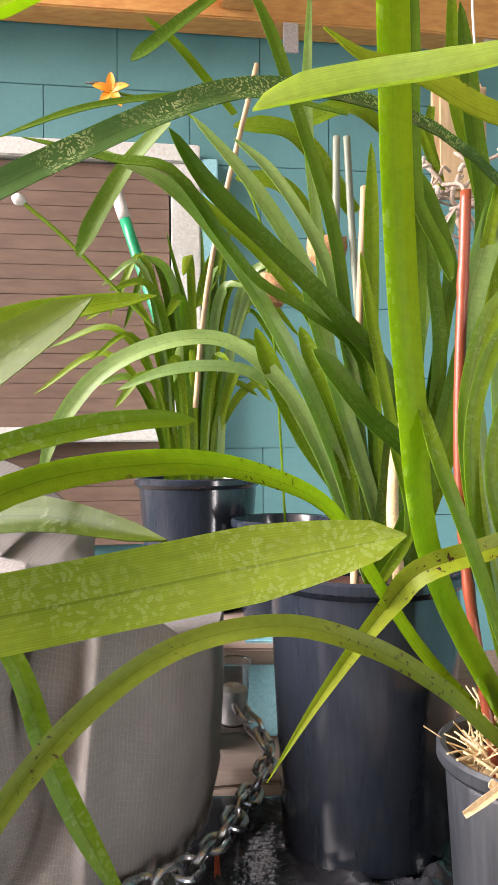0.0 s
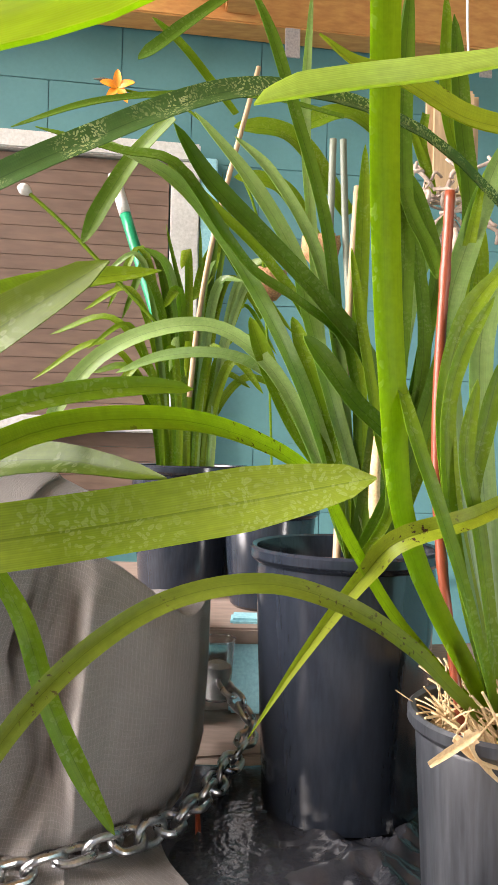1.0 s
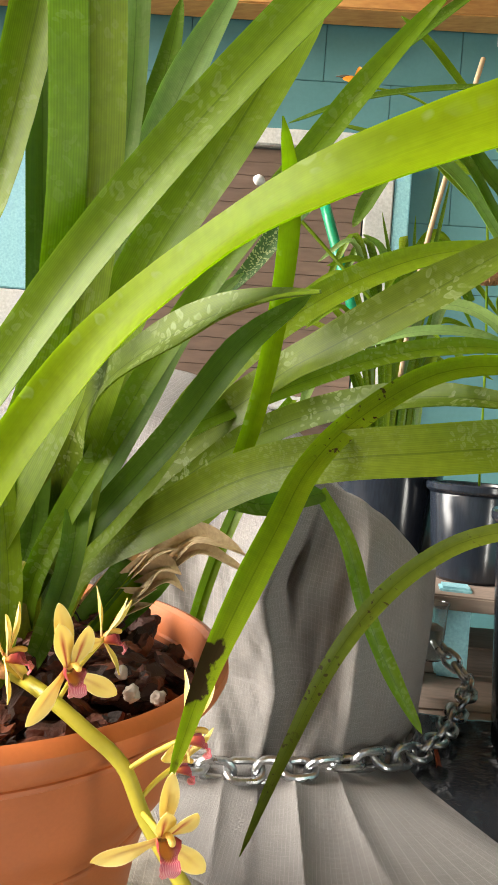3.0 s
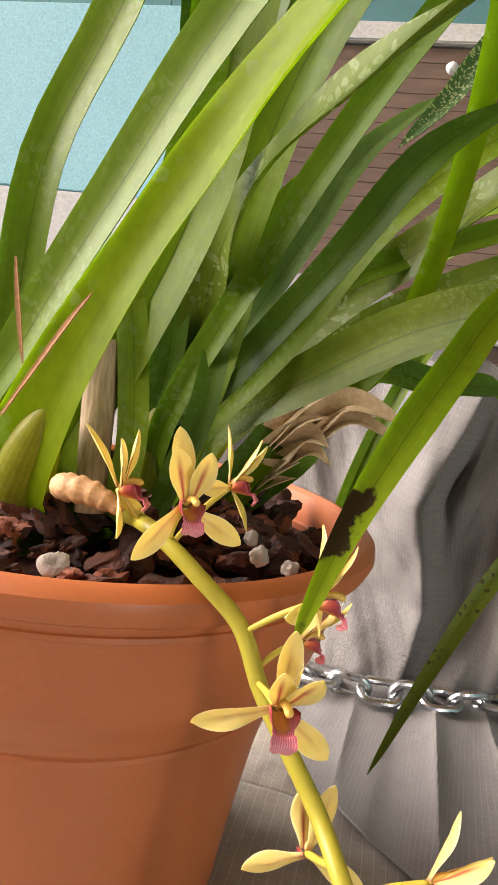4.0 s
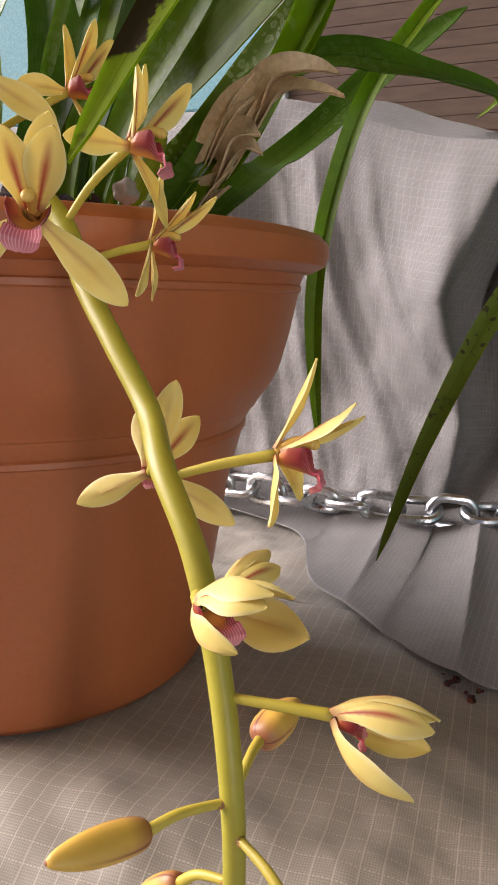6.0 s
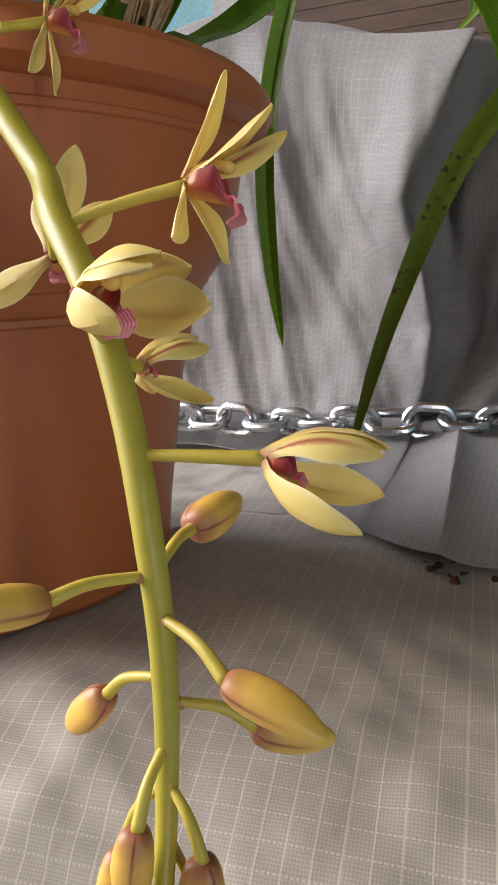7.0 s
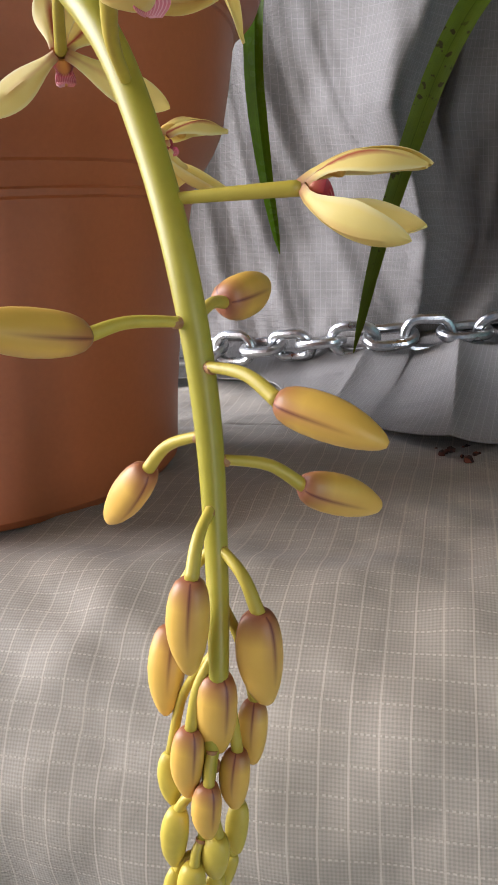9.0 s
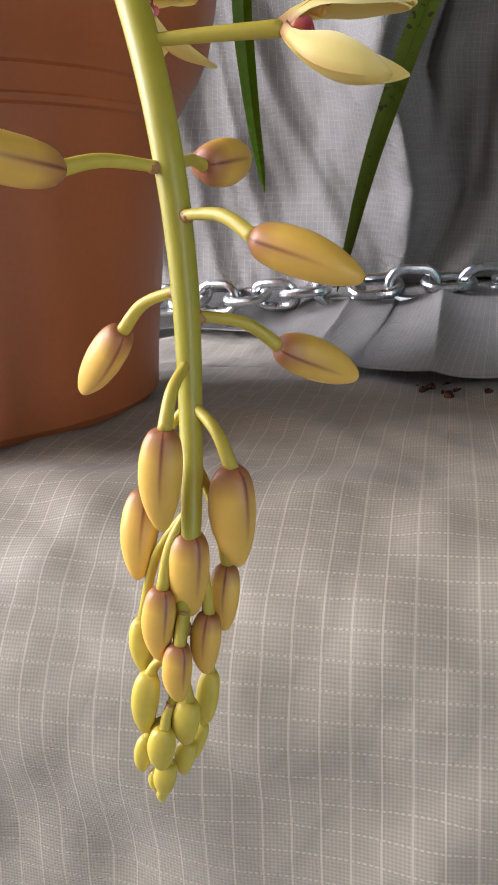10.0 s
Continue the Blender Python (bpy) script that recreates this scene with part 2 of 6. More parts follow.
STRAW = speckled("straw", (0.42, 0.29, 0.14), (0.68, 0.52, 0.3), 60, 0.8, 300)
CONCRETE = speckled("concrete_floor", (0.16, 0.155, 0.15), (0.3, 0.29, 0.28), 4, 0.85, 120)
PLASTIC = speckled("black_plastic_sheet", (0.012, 0.013, 0.016), (0.035, 0.037, 0.043), 20, 0.13, 60, bumps=0.4, dist=0.003, rvar=0.05)
GREEN_POLE = speckled("green_pole", (0.0, 0.2, 0.09), (0.01, 0.28, 0.13), 20, 0.35)
GLASS, GNT, GB = mat("clear_plastic", 0.08)
GB.inputs["Transmission Weight"].default_value = 1.0
GB.inputs["IOR"].default_value = 1.45
BLUEBOX = speckled("worn_pale_blue_paint", (0.2, 0.48, 0.56), (0.36, 0.62, 0.68), 30, 0.6, 160, bumps=0.3)
ROOTS = speckled("dry_roots", (0.22, 0.16, 0.12), (0.5, 0.42, 0.36), 40, 0.85, 200, bumps=0.5)
TIN = speckled("galvanised_plate", (0.3, 0.3, 0.31), (0.45, 0.45, 0.46), 40, 0.5, 200, metal=0.7)
ORANGE = speckled("orange_petal", (0.7, 0.2, 0.01), (0.85, 0.36, 0.02), 60, 0.5)

# petals and sepals: lemon yellow, dull red at the base, the inner petals with a red flush along the middle
def petal_material(m, nt, bsdf, stripe):
    sp = nt.nodes.new("ShaderNodeSeparateXYZ")
    nt.links.new(coords(nt, (1, 1, 1), "UV"), sp.inputs[0])
    off = nt.nodes.new("ShaderNodeMath")
    off.operation = 'ABSOLUTE'
    cen = nt.nodes.new("ShaderNodeMath")
    cen.operation = 'SUBTRACT'
    nt.links.new(sp.outputs[0], cen.inputs[0])
    cen.inputs[1].default_value = 0.5
    nt.links.new(cen.outputs[0], off.inputs[0])
    flush = mix(nt, 1.0, ramp(nt, off.outputs[0], [(0.015, (1, 1, 1)), (0.16, (0, 0, 0))]), ramp(nt, sp.outputs[1], [(0.1, (1, 1, 1)), (0.55, (0.85, 0.85, 0.85)), (0.9, (0, 0, 0))]), 'MULTIPLY')
    flush = mix(nt, 1.0, flush, (stripe, stripe, stripe), 'MULTIPLY')
    n = noise_tex(nt, coords(nt), 130)
    c = mix(nt, n, (0.85, 0.68, 0.16), (0.92, 0.79, 0.32))
    c = mix(nt, ramp(nt, off.outputs[0], [(0.4, (0, 0, 0)), (0.5, (0.6, 0.6, 0.6))]), c, (0.9, 0.84, 0.5))
    c = mix(nt, flush, c, (0.45, 0.06, 0.04))
    c = mix(nt, ramp(nt, sp.outputs[1], [(0.0, (0.75, 0.75, 0.75)), (0.13, (0, 0, 0))]), c, (0.45, 0.1, 0.06))
    nt.links.new(c, bsdf.inputs["Base Color"])
    tr = nt.nodes.new("ShaderNodeBsdfTranslucent")
    nt.links.new(c, tr.inputs[0])
    ms = nt.nodes.new("ShaderNodeMixShader")
    ms.inputs[0].default_value = 0.35
    nt.links.new(bsdf.outputs[0], ms.inputs[1])
    nt.links.new(tr.outputs[0], ms.inputs[2])
    nt.links.new(ms.outputs[0], nt.nodes["Material Output"].inputs[0])


petal_material(PETAL, PNT, PB, 1.0)
SEPAL, SNT, SB = mat("sepal_yellow", 0.5)
petal_material(SEPAL, SNT, SB, 0.3)
# lip: rose stripes over cream, yellow keel
luv = coords(LNT, (1, 1, 1), "UV")
ls = LNT.nodes.new("ShaderNodeSeparateXYZ")
LNT.links.new(luv, ls.inputs[0])
lw = LNT.nodes.new("ShaderNodeTexWave")
lw.bands_direction = 'X'
lw.inputs["Scale"].default_value = 3.6
lw.inputs["Distortion"].default_value = 0.8
LNT.links.new(luv, lw.inputs["Vector"])
lobe = ramp(LNT, ls.outputs[1], [(0.0, (0.6, 0.26, 0.05)), (0.12, (0.42, 0.09, 0.04)), (0.3, (0.27, 0.025, 0.03)), (0.5, (0.24, 0.02, 0.03)), (0.62, (0.5, 0.06, 0.12)), (1.0, (0.62, 0.2, 0.22))])
pale = ramp(LNT, lw.outputs["Fac"], [(0.62, (0, 0, 0)), (0.85, (1, 1, 1))])
pale = mix(LNT, 1.0, pale, ramp(LNT, ls.outputs[1], [(0.4, (0, 0, 0)), (0.6, (0.45, 0.45, 0.45)), (1.0, (0.4, 0.4, 0.4))]), 'MULTIPLY')
lc = mix(LNT, pale, lobe, (0.85, 0.55, 0.5))
keel = LNT.nodes.new("ShaderNodeMath")
keel.operation = 'PINGPONG'
LNT.links.new(ls.outputs[0], keel.inputs[0])
keel.inputs[1].default_value = 0.5
keel = ramp(LNT, keel.outputs[0], [(0.26, (0, 0, 0)), (0.42, (1, 1, 1))])
lc = mix(LNT, mix(LNT, 1.0, keel, ramp(LNT, ls.outputs[1], [(0.0, (1, 1, 1)), (0.45, (0.85, 0.85, 0.85)), (0.66, (0, 0, 0))]), 'MULTIPLY'), lc, (0.75, 0.33, 0.06))
LNT.links.new(lc, LB.inputs["Base Color"])

# buds: ochre, a maroon flush at the base and a dark seam between the sepals
bs_ = BNT.nodes.new("ShaderNodeSeparateXYZ")
BNT.links.new(coords(BNT, (1, 1, 1), "UV"), bs_.inputs[0])
third = BNT.nodes.new("ShaderNodeMath")
third.operation = 'MULTIPLY'
BNT.links.new(bs_.outputs[0], third.inputs[0])
third.inputs[1].default_value = 3.0
fr = BNT.nodes.new("ShaderNodeMath")
fr.operation = 'FRACT'
BNT.links.new(third.outputs[0], fr.inputs[0])
seam = ramp(BNT, fr.outputs[0], [(0.43, (0, 0, 0)), (0.5, (1, 1, 1)), (0.57, (0, 0, 0))])
seam = mix(BNT, 1.0, seam, ramp(BNT, bs_.outputs[1], [(0.1, (1, 1, 1)), (0.75, (0, 0, 0))]), 'MULTIPLY')
bcol = mix(BNT, noise_tex(BNT, coords(BNT), 110), (0.62, 0.36, 0.045), (0.76, 0.48, 0.09))
bcol = mix(BNT, ramp(BNT, bs_.outputs[1], [(0.0, (0.95, 0.95, 0.95)), (0.26, (0, 0, 0))]), bcol, (0.27, 0.085, 0.045))
flush = mix(BNT, 1.0, ramp(BNT, fr.outputs[0], [(0.22, (0, 0, 0)), (0.5, (0.75, 0.75, 0.75)), (0.78, (0, 0, 0))]), ramp(BNT, bs_.outputs[1], [(0.05, (1, 1, 1)), (0.8, (0, 0, 0))]), 'MULTIPLY')
bcol = mix(BNT, flush, bcol, (0.42, 0.17, 0.075))
bcol = mix(BNT, seam, bcol, (0.15, 0.035, 0.025))
BNT.links.new(bcol, BB.inputs["Base Color"])

BUD_GREEN = speckled("bud_green_yellow", (0.47, 0.37, 0.035), (0.6, 0.46, 0.06), 150, 0.45, 400, bumps=0.03, grain=0.06)

# ripstop canvas: heavier threads on a centimetre grid, fine weave between
def canvas(name, a, c, pitch_u=0.0088, pitch_v=0.0085, thread=0.035, strength=0.3, relief=0.5):
    m, nt, b = mat(name, 0.72)
    uv = coords(nt, (1, 1, 1), "UV")
    sep = nt.nodes.new("ShaderNodeSeparateXYZ")
    nt.links.new(uv, sep.inputs[0])

    def lines(sock, pitch, width, grain):
        q = nt.nodes.new("ShaderNodeMath")
        q.operation = 'DIVIDE'
        nt.links.new(sock, q.inputs[0])
        q.inputs[1].default_value = pitch
        f = nt.nodes.new("ShaderNodeMath")
        f.operation = 'FRACT'
        nt.links.new(q.outputs[0], f.inputs[0])
        p = nt.nodes.new("ShaderNodeMath")
        p.operation = 'COMPARE'
        nt.links.new(f.outputs[0], p.inputs[0])
        p.inputs[1].default_value, p.inputs[2].default_value = 0.5, width
        return p.outputs[0]
    lu = lines(sep.outputs[0], pitch_u, thread, 0)
    lv = lines(sep.outputs[1], pitch_v, thread, 0)
    dots = nt.nodes.new("ShaderNodeMath")
    dots.operation = 'MULTIPLY'
    nt.links.new(lv, dots.inputs[0])
    nt.links.new(lines(sep.outputs[0], 0.0017, 0.28, 0), dots.inputs[1])
    lv = dots.outputs[0]
    grid = nt.nodes.new("ShaderNodeMath")
    grid.operation = 'MAXIMUM'
    nt.links.new(lu, grid.inputs[0])
    nt.links.new(lv, grid.inputs[1])
    wu = lines(sep.outputs[0], 0.0011, 0.25, 0)
    wv = lines(sep.outputs[1], 0.0011, 0.25, 0)
    weave = nt.nodes.new("ShaderNodeMath")
    nt.links.new(wu, weave.inputs[0])
    nt.links.new(wv, weave.inputs[1])
    o = coords(nt)
    st = noise_tex(nt, o, 7, 4)
    fi = noise_tex(nt, o, 60, 3)
    col = mix(nt, st, a, c)
    col = mix(nt, 0.2, col, ramp(nt, fi, [(0.3, (0.3, 0.3, 0.3)), (0.7, (0.7, 0.7, 0.7))]), 'OVERLAY')
    wf = nt.nodes.new("ShaderNodeMath")
    wf.operation = 'MULTIPLY'
    nt.links.new(weave.outputs[0], wf.inputs[0])
    wf.inputs[1].default_value = 0.24
    col = mix(nt, wf.outputs[0], col, tuple(0.55 * x for x in a))
    gf = nt.nodes.new("ShaderNodeMath")
    gf.operation = 'MULTIPLY'
    nt.links.new(grid.outputs[0], gf.inputs[0])
    gf.inputs[1].default_value = strength
    col = mix(nt, gf.outputs[0], col, tuple(min(0.8, 1.5 * x) for x in c))
    nt.links.new(col, b.inputs["Base Color"])
    h = nt.nodes.new("ShaderNodeMath")
    h.operation = 'MULTIPLY_ADD'
    ribs = nt.nodes.new("ShaderNodeMath")
    ribs.operation = 'MULTIPLY_ADD'
    nt.links.new(lu, ribs.inputs[0])
    ribs.inputs[1].default_value = 1.6
    nt.links.new(grid.outputs[0], ribs.inputs[2])
    nt.links.new(ribs.outputs[0], h.inputs[0])
    h.inputs[1].default_value = 1.0
    nt.links.new(fi, h.inputs[2])
    h2 = nt.nodes.new("ShaderNodeMath")
    h2.operation = 'MULTIPLY_ADD'
    nt.links.new(weave.outputs[0], h2.inputs[0])
    h2.inputs[1].default_value = -0.35
    nt.links.new(h.outputs[0], h2.inputs[2])
    h = h2
    bump(nt, b, h.outputs[0], relief, 0.001)
    b.inputs["Sheen Weight"].default_value = 0.15
    return m


CANVAS = canvas("ripstop_canvas", (0.34, 0.295, 0.235), (0.47, 0.415, 0.335), pitch_u=0.0083, pitch_v=0.0078, thread=0.036, strength=0.42, relief=1.4)
COVER = canvas("grey_canvas_cover", (0.21, 0.193, 0.18), (0.305, 0.28, 0.264), thread=0.05, strength=0.36, relief=0.9)


# ---- mesh helpers ----
def part(name, bm, material, parent=None, label="", smooth=True):
    me = bpy.data.meshes.new(name)
    if smooth:
        for f in bm.faces:
            f.smooth = True
        for e in bm.edges:
            if len(e.link_faces) == 2 and e.calc_face_angle(0) > 0.6:
                e.smooth = False
    bm.to_mesh(me)
    bm.free()
    for m in (material if isinstance(material, (list, tuple)) else [material]):
        me.materials.append(m)
    ob = new(name, me)
    if parent:
        ob.parent = parent
        ob.matrix_parent_inverse = parent.matrix_basis.inverted()
    if label:
        ob["label"] = label
    return ob


def thing(name, label, category, at=(0, 0, 0), group="", kind=""):
    ob = new(name)
    ob.location = at
    ob.empty_display_size = 0.02
    return tagged(ob, label, category, group, kind)


def spline(points, n):
    """Smooth curve through the points (centripetal Catmull-Rom), n + 1 samples."""
    p = [Vector(q) for q in points]
    p = [2 * p[0] - p[1]] + p + [2 * p[-1] - p[-2]]
    seg = len(p) - 3
    out = []
    for i in range(n + 1):
        s = min(seg * i / n, seg - 1e-6)
        k = int(s)
        p0, p1, p2, p3 = p[k:k + 4]
        t0 = 0.0
        t1 = t0 + max(1e-4, (p1 - p0).length) ** 0.5
        t2 = t1 + max(1e-4, (p2 - p1).length) ** 0.5
        t3 = t2 + max(1e-4, (p3 - p2).length) ** 0.5
        t = t1 + (s - k) * (t2 - t1)
        a1 = p0 * ((t1 - t) / (t1 - t0)) + p1 * ((t - t0) / (t1 - t0))
        a2 = p1 * ((t2 - t) / (t2 - t1)) + p2 * ((t - t1) / (t2 - t1))
        a3 = p2 * ((t3 - t) / (t3 - t2)) + p3 * ((t - t2) / (t3 - t2))
        b1 = a1 * ((t2 - t) / (t2 - t0)) + a2 * ((t - t0) / (t2 - t0))
        b2 = a2 * ((t3 - t) / (t3 - t1)) + a3 * ((t - t1) / (t3 - t1))
        out.append(b1 * ((t2 - t) / (t2 - t1)) + b2 * ((t - t1) / (t2 - t1)))
    return out


def ribbon(points, width, face=(0.25, -0.85, 0.45), n=28, fold=0.14, base=0.75, tip=0.22, twist=0.0, thick=0.0011, blunt=0.5, wave=0.0, flare=0.0):
    """A strap leaf along a curve: keeled section, tapering to a tip, the blade's upper side turned to face."""
    pts = spline(points, n)
    bm = bmesh.new()
    uvl = bm.loops.layers.uv.new("UVMap")
    face = Vector(face).normalized()
    us = (-1.0, -0.55, 0.0, 0.55, 1.0)
    rings, info = [], []
    length = 0.0
    side_prev = None
    for i, p in enumerate(pts):
        if i:
            length += (p - pts[i - 1]).length
        t = (pts[min(i + 1, n)] - pts[max(i - 1, 0)]).normalized()
        side = t.cross(face)
        if side.length < 1e-3:
            side = side_prev or Vector((1, 0, 0))
        side.normalize()
        if side_prev and side.dot(side_prev) < 0:
            side = -side
        if side_prev:
            side = (side * 0.6 + side_prev * 0.4).normalized()
        side_prev = side
        s = i / n
        if twist:
            side = Matrix.Rotation(twist * s, 3, t) @ side
        nor = side.cross(t).normalized()
        w = base + (1 - base) * min(1, s / 0.35)
        if s > 1 - tip:
            k = (1 - s) / tip
            w *= max(0.03, k ** blunt)
        w *= width / 2 * (1 + flare * min(1, max(0, (s - 0.7) / 0.22)))
        wob = wave * math.sin(length * 90 + points[0][0] * 50)
        top = [p + side * (u * w) + nor * (abs(u) * w * fold * 2 + thick / 2 + wob * u * abs(u)) for u in us]
        low = [p + side * (u * w) + nor * (abs(u) * w * fold * 2 - thick / 2 + wob * u * abs(u)) for u in (0.96, 0.0, -0.96)]
        rings.append([bm.verts.new(q) for q in top + low])
        info.append(length)
    uu = [0.5 + 0.5 * u for u in us] + [0.98, 0.5, 0.02]
    m = 8
    for i in range(n):
        for j in range(m):
            k = (j + 1) % m
            f = bm.faces.new((rings[i][j], rings[i][k], rings[i + 1][k], rings[i + 1][j]))
            for lp, (c, v) in zip(f.loops, ((uu[j], info[i]), (uu[k], info[i]), (uu[k], info[i + 1]), (uu[j], info[i + 1]))):
                lp[uvl].uv = (c, v)
    bm.faces.new(rings[0])
    bm.faces.new(rings[-1][::-1])
    bmesh.ops.recalc_face_normals(bm, faces=bm.faces)
    return bm


def leaf(plant, points, width, material, name="leaf", label="", **kw):
    return part(name, ribbon(points, width, **kw), material, plant, label)


def tube(points, radius, n=24, sides=10, cap=True, ref=None):
    """A round stem; radius is a number or a function of 0 to 1."""
    pts = spline(points, n) if len(points) > 2 else [Vector(points[0]).lerp(Vector(points[1]), i / n) for i in range(n + 1)]
    bm = bmesh.new()
    uvl = bm.loops.layers.uv.new("UVMap")
    rings = []
    for i, p in enumerate(pts):
        t = (pts[min(i + 1, n)] - pts[max(i - 1, 0)]).normalized()
        a = (ref - t * ref.dot(t)) if ref else t.orthogonal()
        a.normalize()
        ref = a
        c = t.cross(a)
        r = radius(i / n) if callable(radius) else radius
        rings.append([bm.verts.new(p + r * (math.cos(q) * a + math.sin(q) * c)) for q in [2 * math.pi * k / sides for k in range(sides)]])
    for i in range(n):
        for k in range(sides):
            f = bm.faces.new((rings[i][k], rings[i][(k + 1) % sides], rings[i + 1][(k + 1) % sides], rings[i + 1][k]))
            for lp, q in zip(f.loops, ((k, i), (k + 1, i), (k + 1, i + 1), (k, i + 1))):
                lp[uvl].uv = (q[0] / sides, q[1] / n)
    if cap:
        bm.faces.new(rings[0][::-1])
        bm.faces.new(rings[-1])
    return bm


def lathe(profile, sides=72):
    """A body of revolution about z through the origin from (radius, height) pairs."""
    bm = bmesh.new()
    rings = [[bm.verts.new((r * math.cos(2 * math.pi * k / sides), r * math.sin(2 * math.pi * k / sides), z)) for k in range(sides)] for r, z in profile]
    for a, b in zip(rings, rings[1:]):
        for k in range(sides):
            bm.faces.new((a[k], a[(k + 1) % sides], b[(k + 1) % sides], b[k]))
    bmesh.ops.recalc_face_normals(bm, faces=bm.faces)
    return bm


def box(lo, hi, bevel=0.0):
    bm = bmesh.new()
    bmesh.ops.create_cube(bm, size=1, matrix=Matrix.Translation([(a + b) / 2 for a, b in zip(lo, hi)]) @ Matrix.Diagonal([b - a for a, b in zip(lo, hi)] + [1]))
    if bevel:
        bmesh.ops.bevel(bm, geom=bm.edges[:], offset=bevel, segments=2, affect='EDGES')
    return bm


def moved(bm, m):
    bmesh.ops.transform(bm, matrix=m, verts=bm.verts)
    return bm


# ---- the setting ----
TOP = 0.052          # the bench's upper side
WALL = pose(-0.19, 2.05, 0, 0, 0, 9)      # the back wall runs along its x

floor = part("floor", box((-3.5, -2.6, -0.79), (3.5, 3.4, -0.75)), CONCRETE)
tagged(floor, "grey concrete floor under the benches", "floor", kind="structure")
wall_back = part("wall_back", moved(box((-3.2, 0.02, -0.75), (3.2, 0.16, 2.3)), WALL), TEAL)
tagged(wall_back, "teal-painted concrete block wall behind the plants", "wall", kind="structure")
# unseen wall pieces, added to bound the light round the doorway lamp
for x0, x1 in ((1.5, 2.0), (2.42, 2.7)):
    w = part("added_wall_front", box((x0, -1.72, -0.75), (x1, -1.62, 2.3)), BOARD)
    tagged(w, "unseen board wall added beside the doorway lamp to bound its light", "wall", kind="structure")
# unseen wall, added to hold back sky light from the right
w = part("added_wall_right", box((2.7, -1.72, -0.75), (2.8, 2.9, 2.3)), TEAL)
tagged(w, "unseen teal side wall added to cut sky light from the right", "wall", kind="structure")
# unseen roof, stretched over the bench to cut overhead sky fill
roof = part("ceiling", box((-1.3, -1.75, 2.3), (2.8, 2.9, 2.36)), TIMBER)
tagged(roof, "unseen timber roof added to block the sky overhead", "ceiling", kind="structure")

# concrete blocks of the back wall, bedded in recessed joints
block_mesh = None
for row in range(9):
    for col in range(9):
        x0 = -2.0 + col * 0.4 + (0.2 if row % 2 else 0)
        z0 = 0.1 + row * 0.2
        if block_mesh is None:
            b = part("block", box((-0.1993, -0.0008, -0.0993), (0.1993, 0.03, 0.0993), 0.0012), TEAL, wall_back)
            block_mesh = b.data
        else:
            b = new("block", block_mesh)
            b.parent = wall_back
        b.matrix_basis = WALL @ pose(x0 + 0.2, 0, z0 + 0.1)

# timber plate and rafter over the wall
beam = part("roof_beam", moved(box((-1.6, -0.1, 1.66), (2.2, -0.012, 1.86), 0.004), WALL), TIMBER)
tagged(beam, "orange pine beam along the top of the wall", "beam", kind="structure")
beam2 = part("roof_beam", moved(box((-0.4, -0.9, 1.84), (2.2, -0.12, 1.88), 0.004), WALL), TIMBER)
tagged(beam2, "orange-brown pine roof boards above the beam", "beam", kind="structure")
bracket = part("rafter", moved(box((0.08, -0.55, 1.68), (0.17, -0.104, 1.83), 0.004), WALL), TIMBER)
tagged(bracket, "orange pine rafter end on the beam", "rafter", kind="structure")

# slatted panel in a white frame
panel = thing("slatted_panel", "brown-stained timber slats in a white frame with pale blue post", "window", kind="structure")
for i in range(26):
    z = 0.24 + i * 0.04
    s = part("slat", moved(box((-0.885, -0.03, z), (-0.06, -0.01, z + 0.0392), 0.0008), WALL), SLAT, panel)
part("frame_top", moved(box((-0.97, -0.05, 1.285), (0.025, -0.008, 1.335), 0.004), WALL), WHITE, panel, "white-painted frame board")
part("frame_side", moved(box((-0.055, -0.048, 0.2), (0.025, -0.008, 1.283), 0.004), WALL), WHITE, panel, "white-painted frame board")
part("frame_side", moved(box((-0.97, -0.048, 0.2), (-0.89, -0.008, 1.283), 0.004), WALL), WHITE, panel, "white-painted frame board")
part("post", moved(box((0.028, -0.045, 0.2), (0.075, -0.008, 1.3), 0.004), WALL), SKYBLUE, panel, "pale blue painted post")
part("frame_bottom", moved(box((-0.887, -0.09, 0.52), (-0.057, -0.034, 0.56), 0.004), WALL), WHITE, panel, "white-painted sill board")
side = part("trim_upper", moved(box((-2.9, -0.03, 0.824), (-0.974, -0.006, 1.37), 0.003), WALL), SKYBLUE)
tagged(side, "pale sky-blue painted boarding beside the slatted panel", "wall panel", kind="structure")
side = part("trim_lower", moved(box((-2.9, -0.036, 0.2), (-0.974, -0.006, 0.82), 0.003), WALL), WHITE)
tagged(side, "white-painted boarding under the blue one", "wall panel", kind="structure")

# bench of boards; its front edge runs askew to the wall
BENCH = pose(-0.14, 0.192, 0, 0, 0, 11.5)
bench = thing("bench", "weathered brown timber bench of wide boards", "bench")
for i in range(7):
    w0 = 0.065 + i * 0.175
    part("board", moved(box((-1.3, w0, TOP - 0.035), (1.1, w0 + 0.17, TOP), 0.003), BENCH), BOARD, bench)
for x in (-1.2, -0.1, 1.0):
    part("leg", moved(box((x, 0.12, -0.75), (x + 0.08, 0.2, TOP - 0.036), 0.003), BENCH), BOARD, bench)
    part("leg", moved(box((x, 1.1, -0.75), (x + 0.08, 1.18, TOP - 0.036), 0.003), BENCH), BOARD, bench)
shelf = thing("shelf", "raised brown timber shelf on blocks at the back of the bench", "shelf")
part("board", box((-0.9, 1.12, 0.175), (0.3, 1.75, 0.2), 0.003), BOARD, shelf)
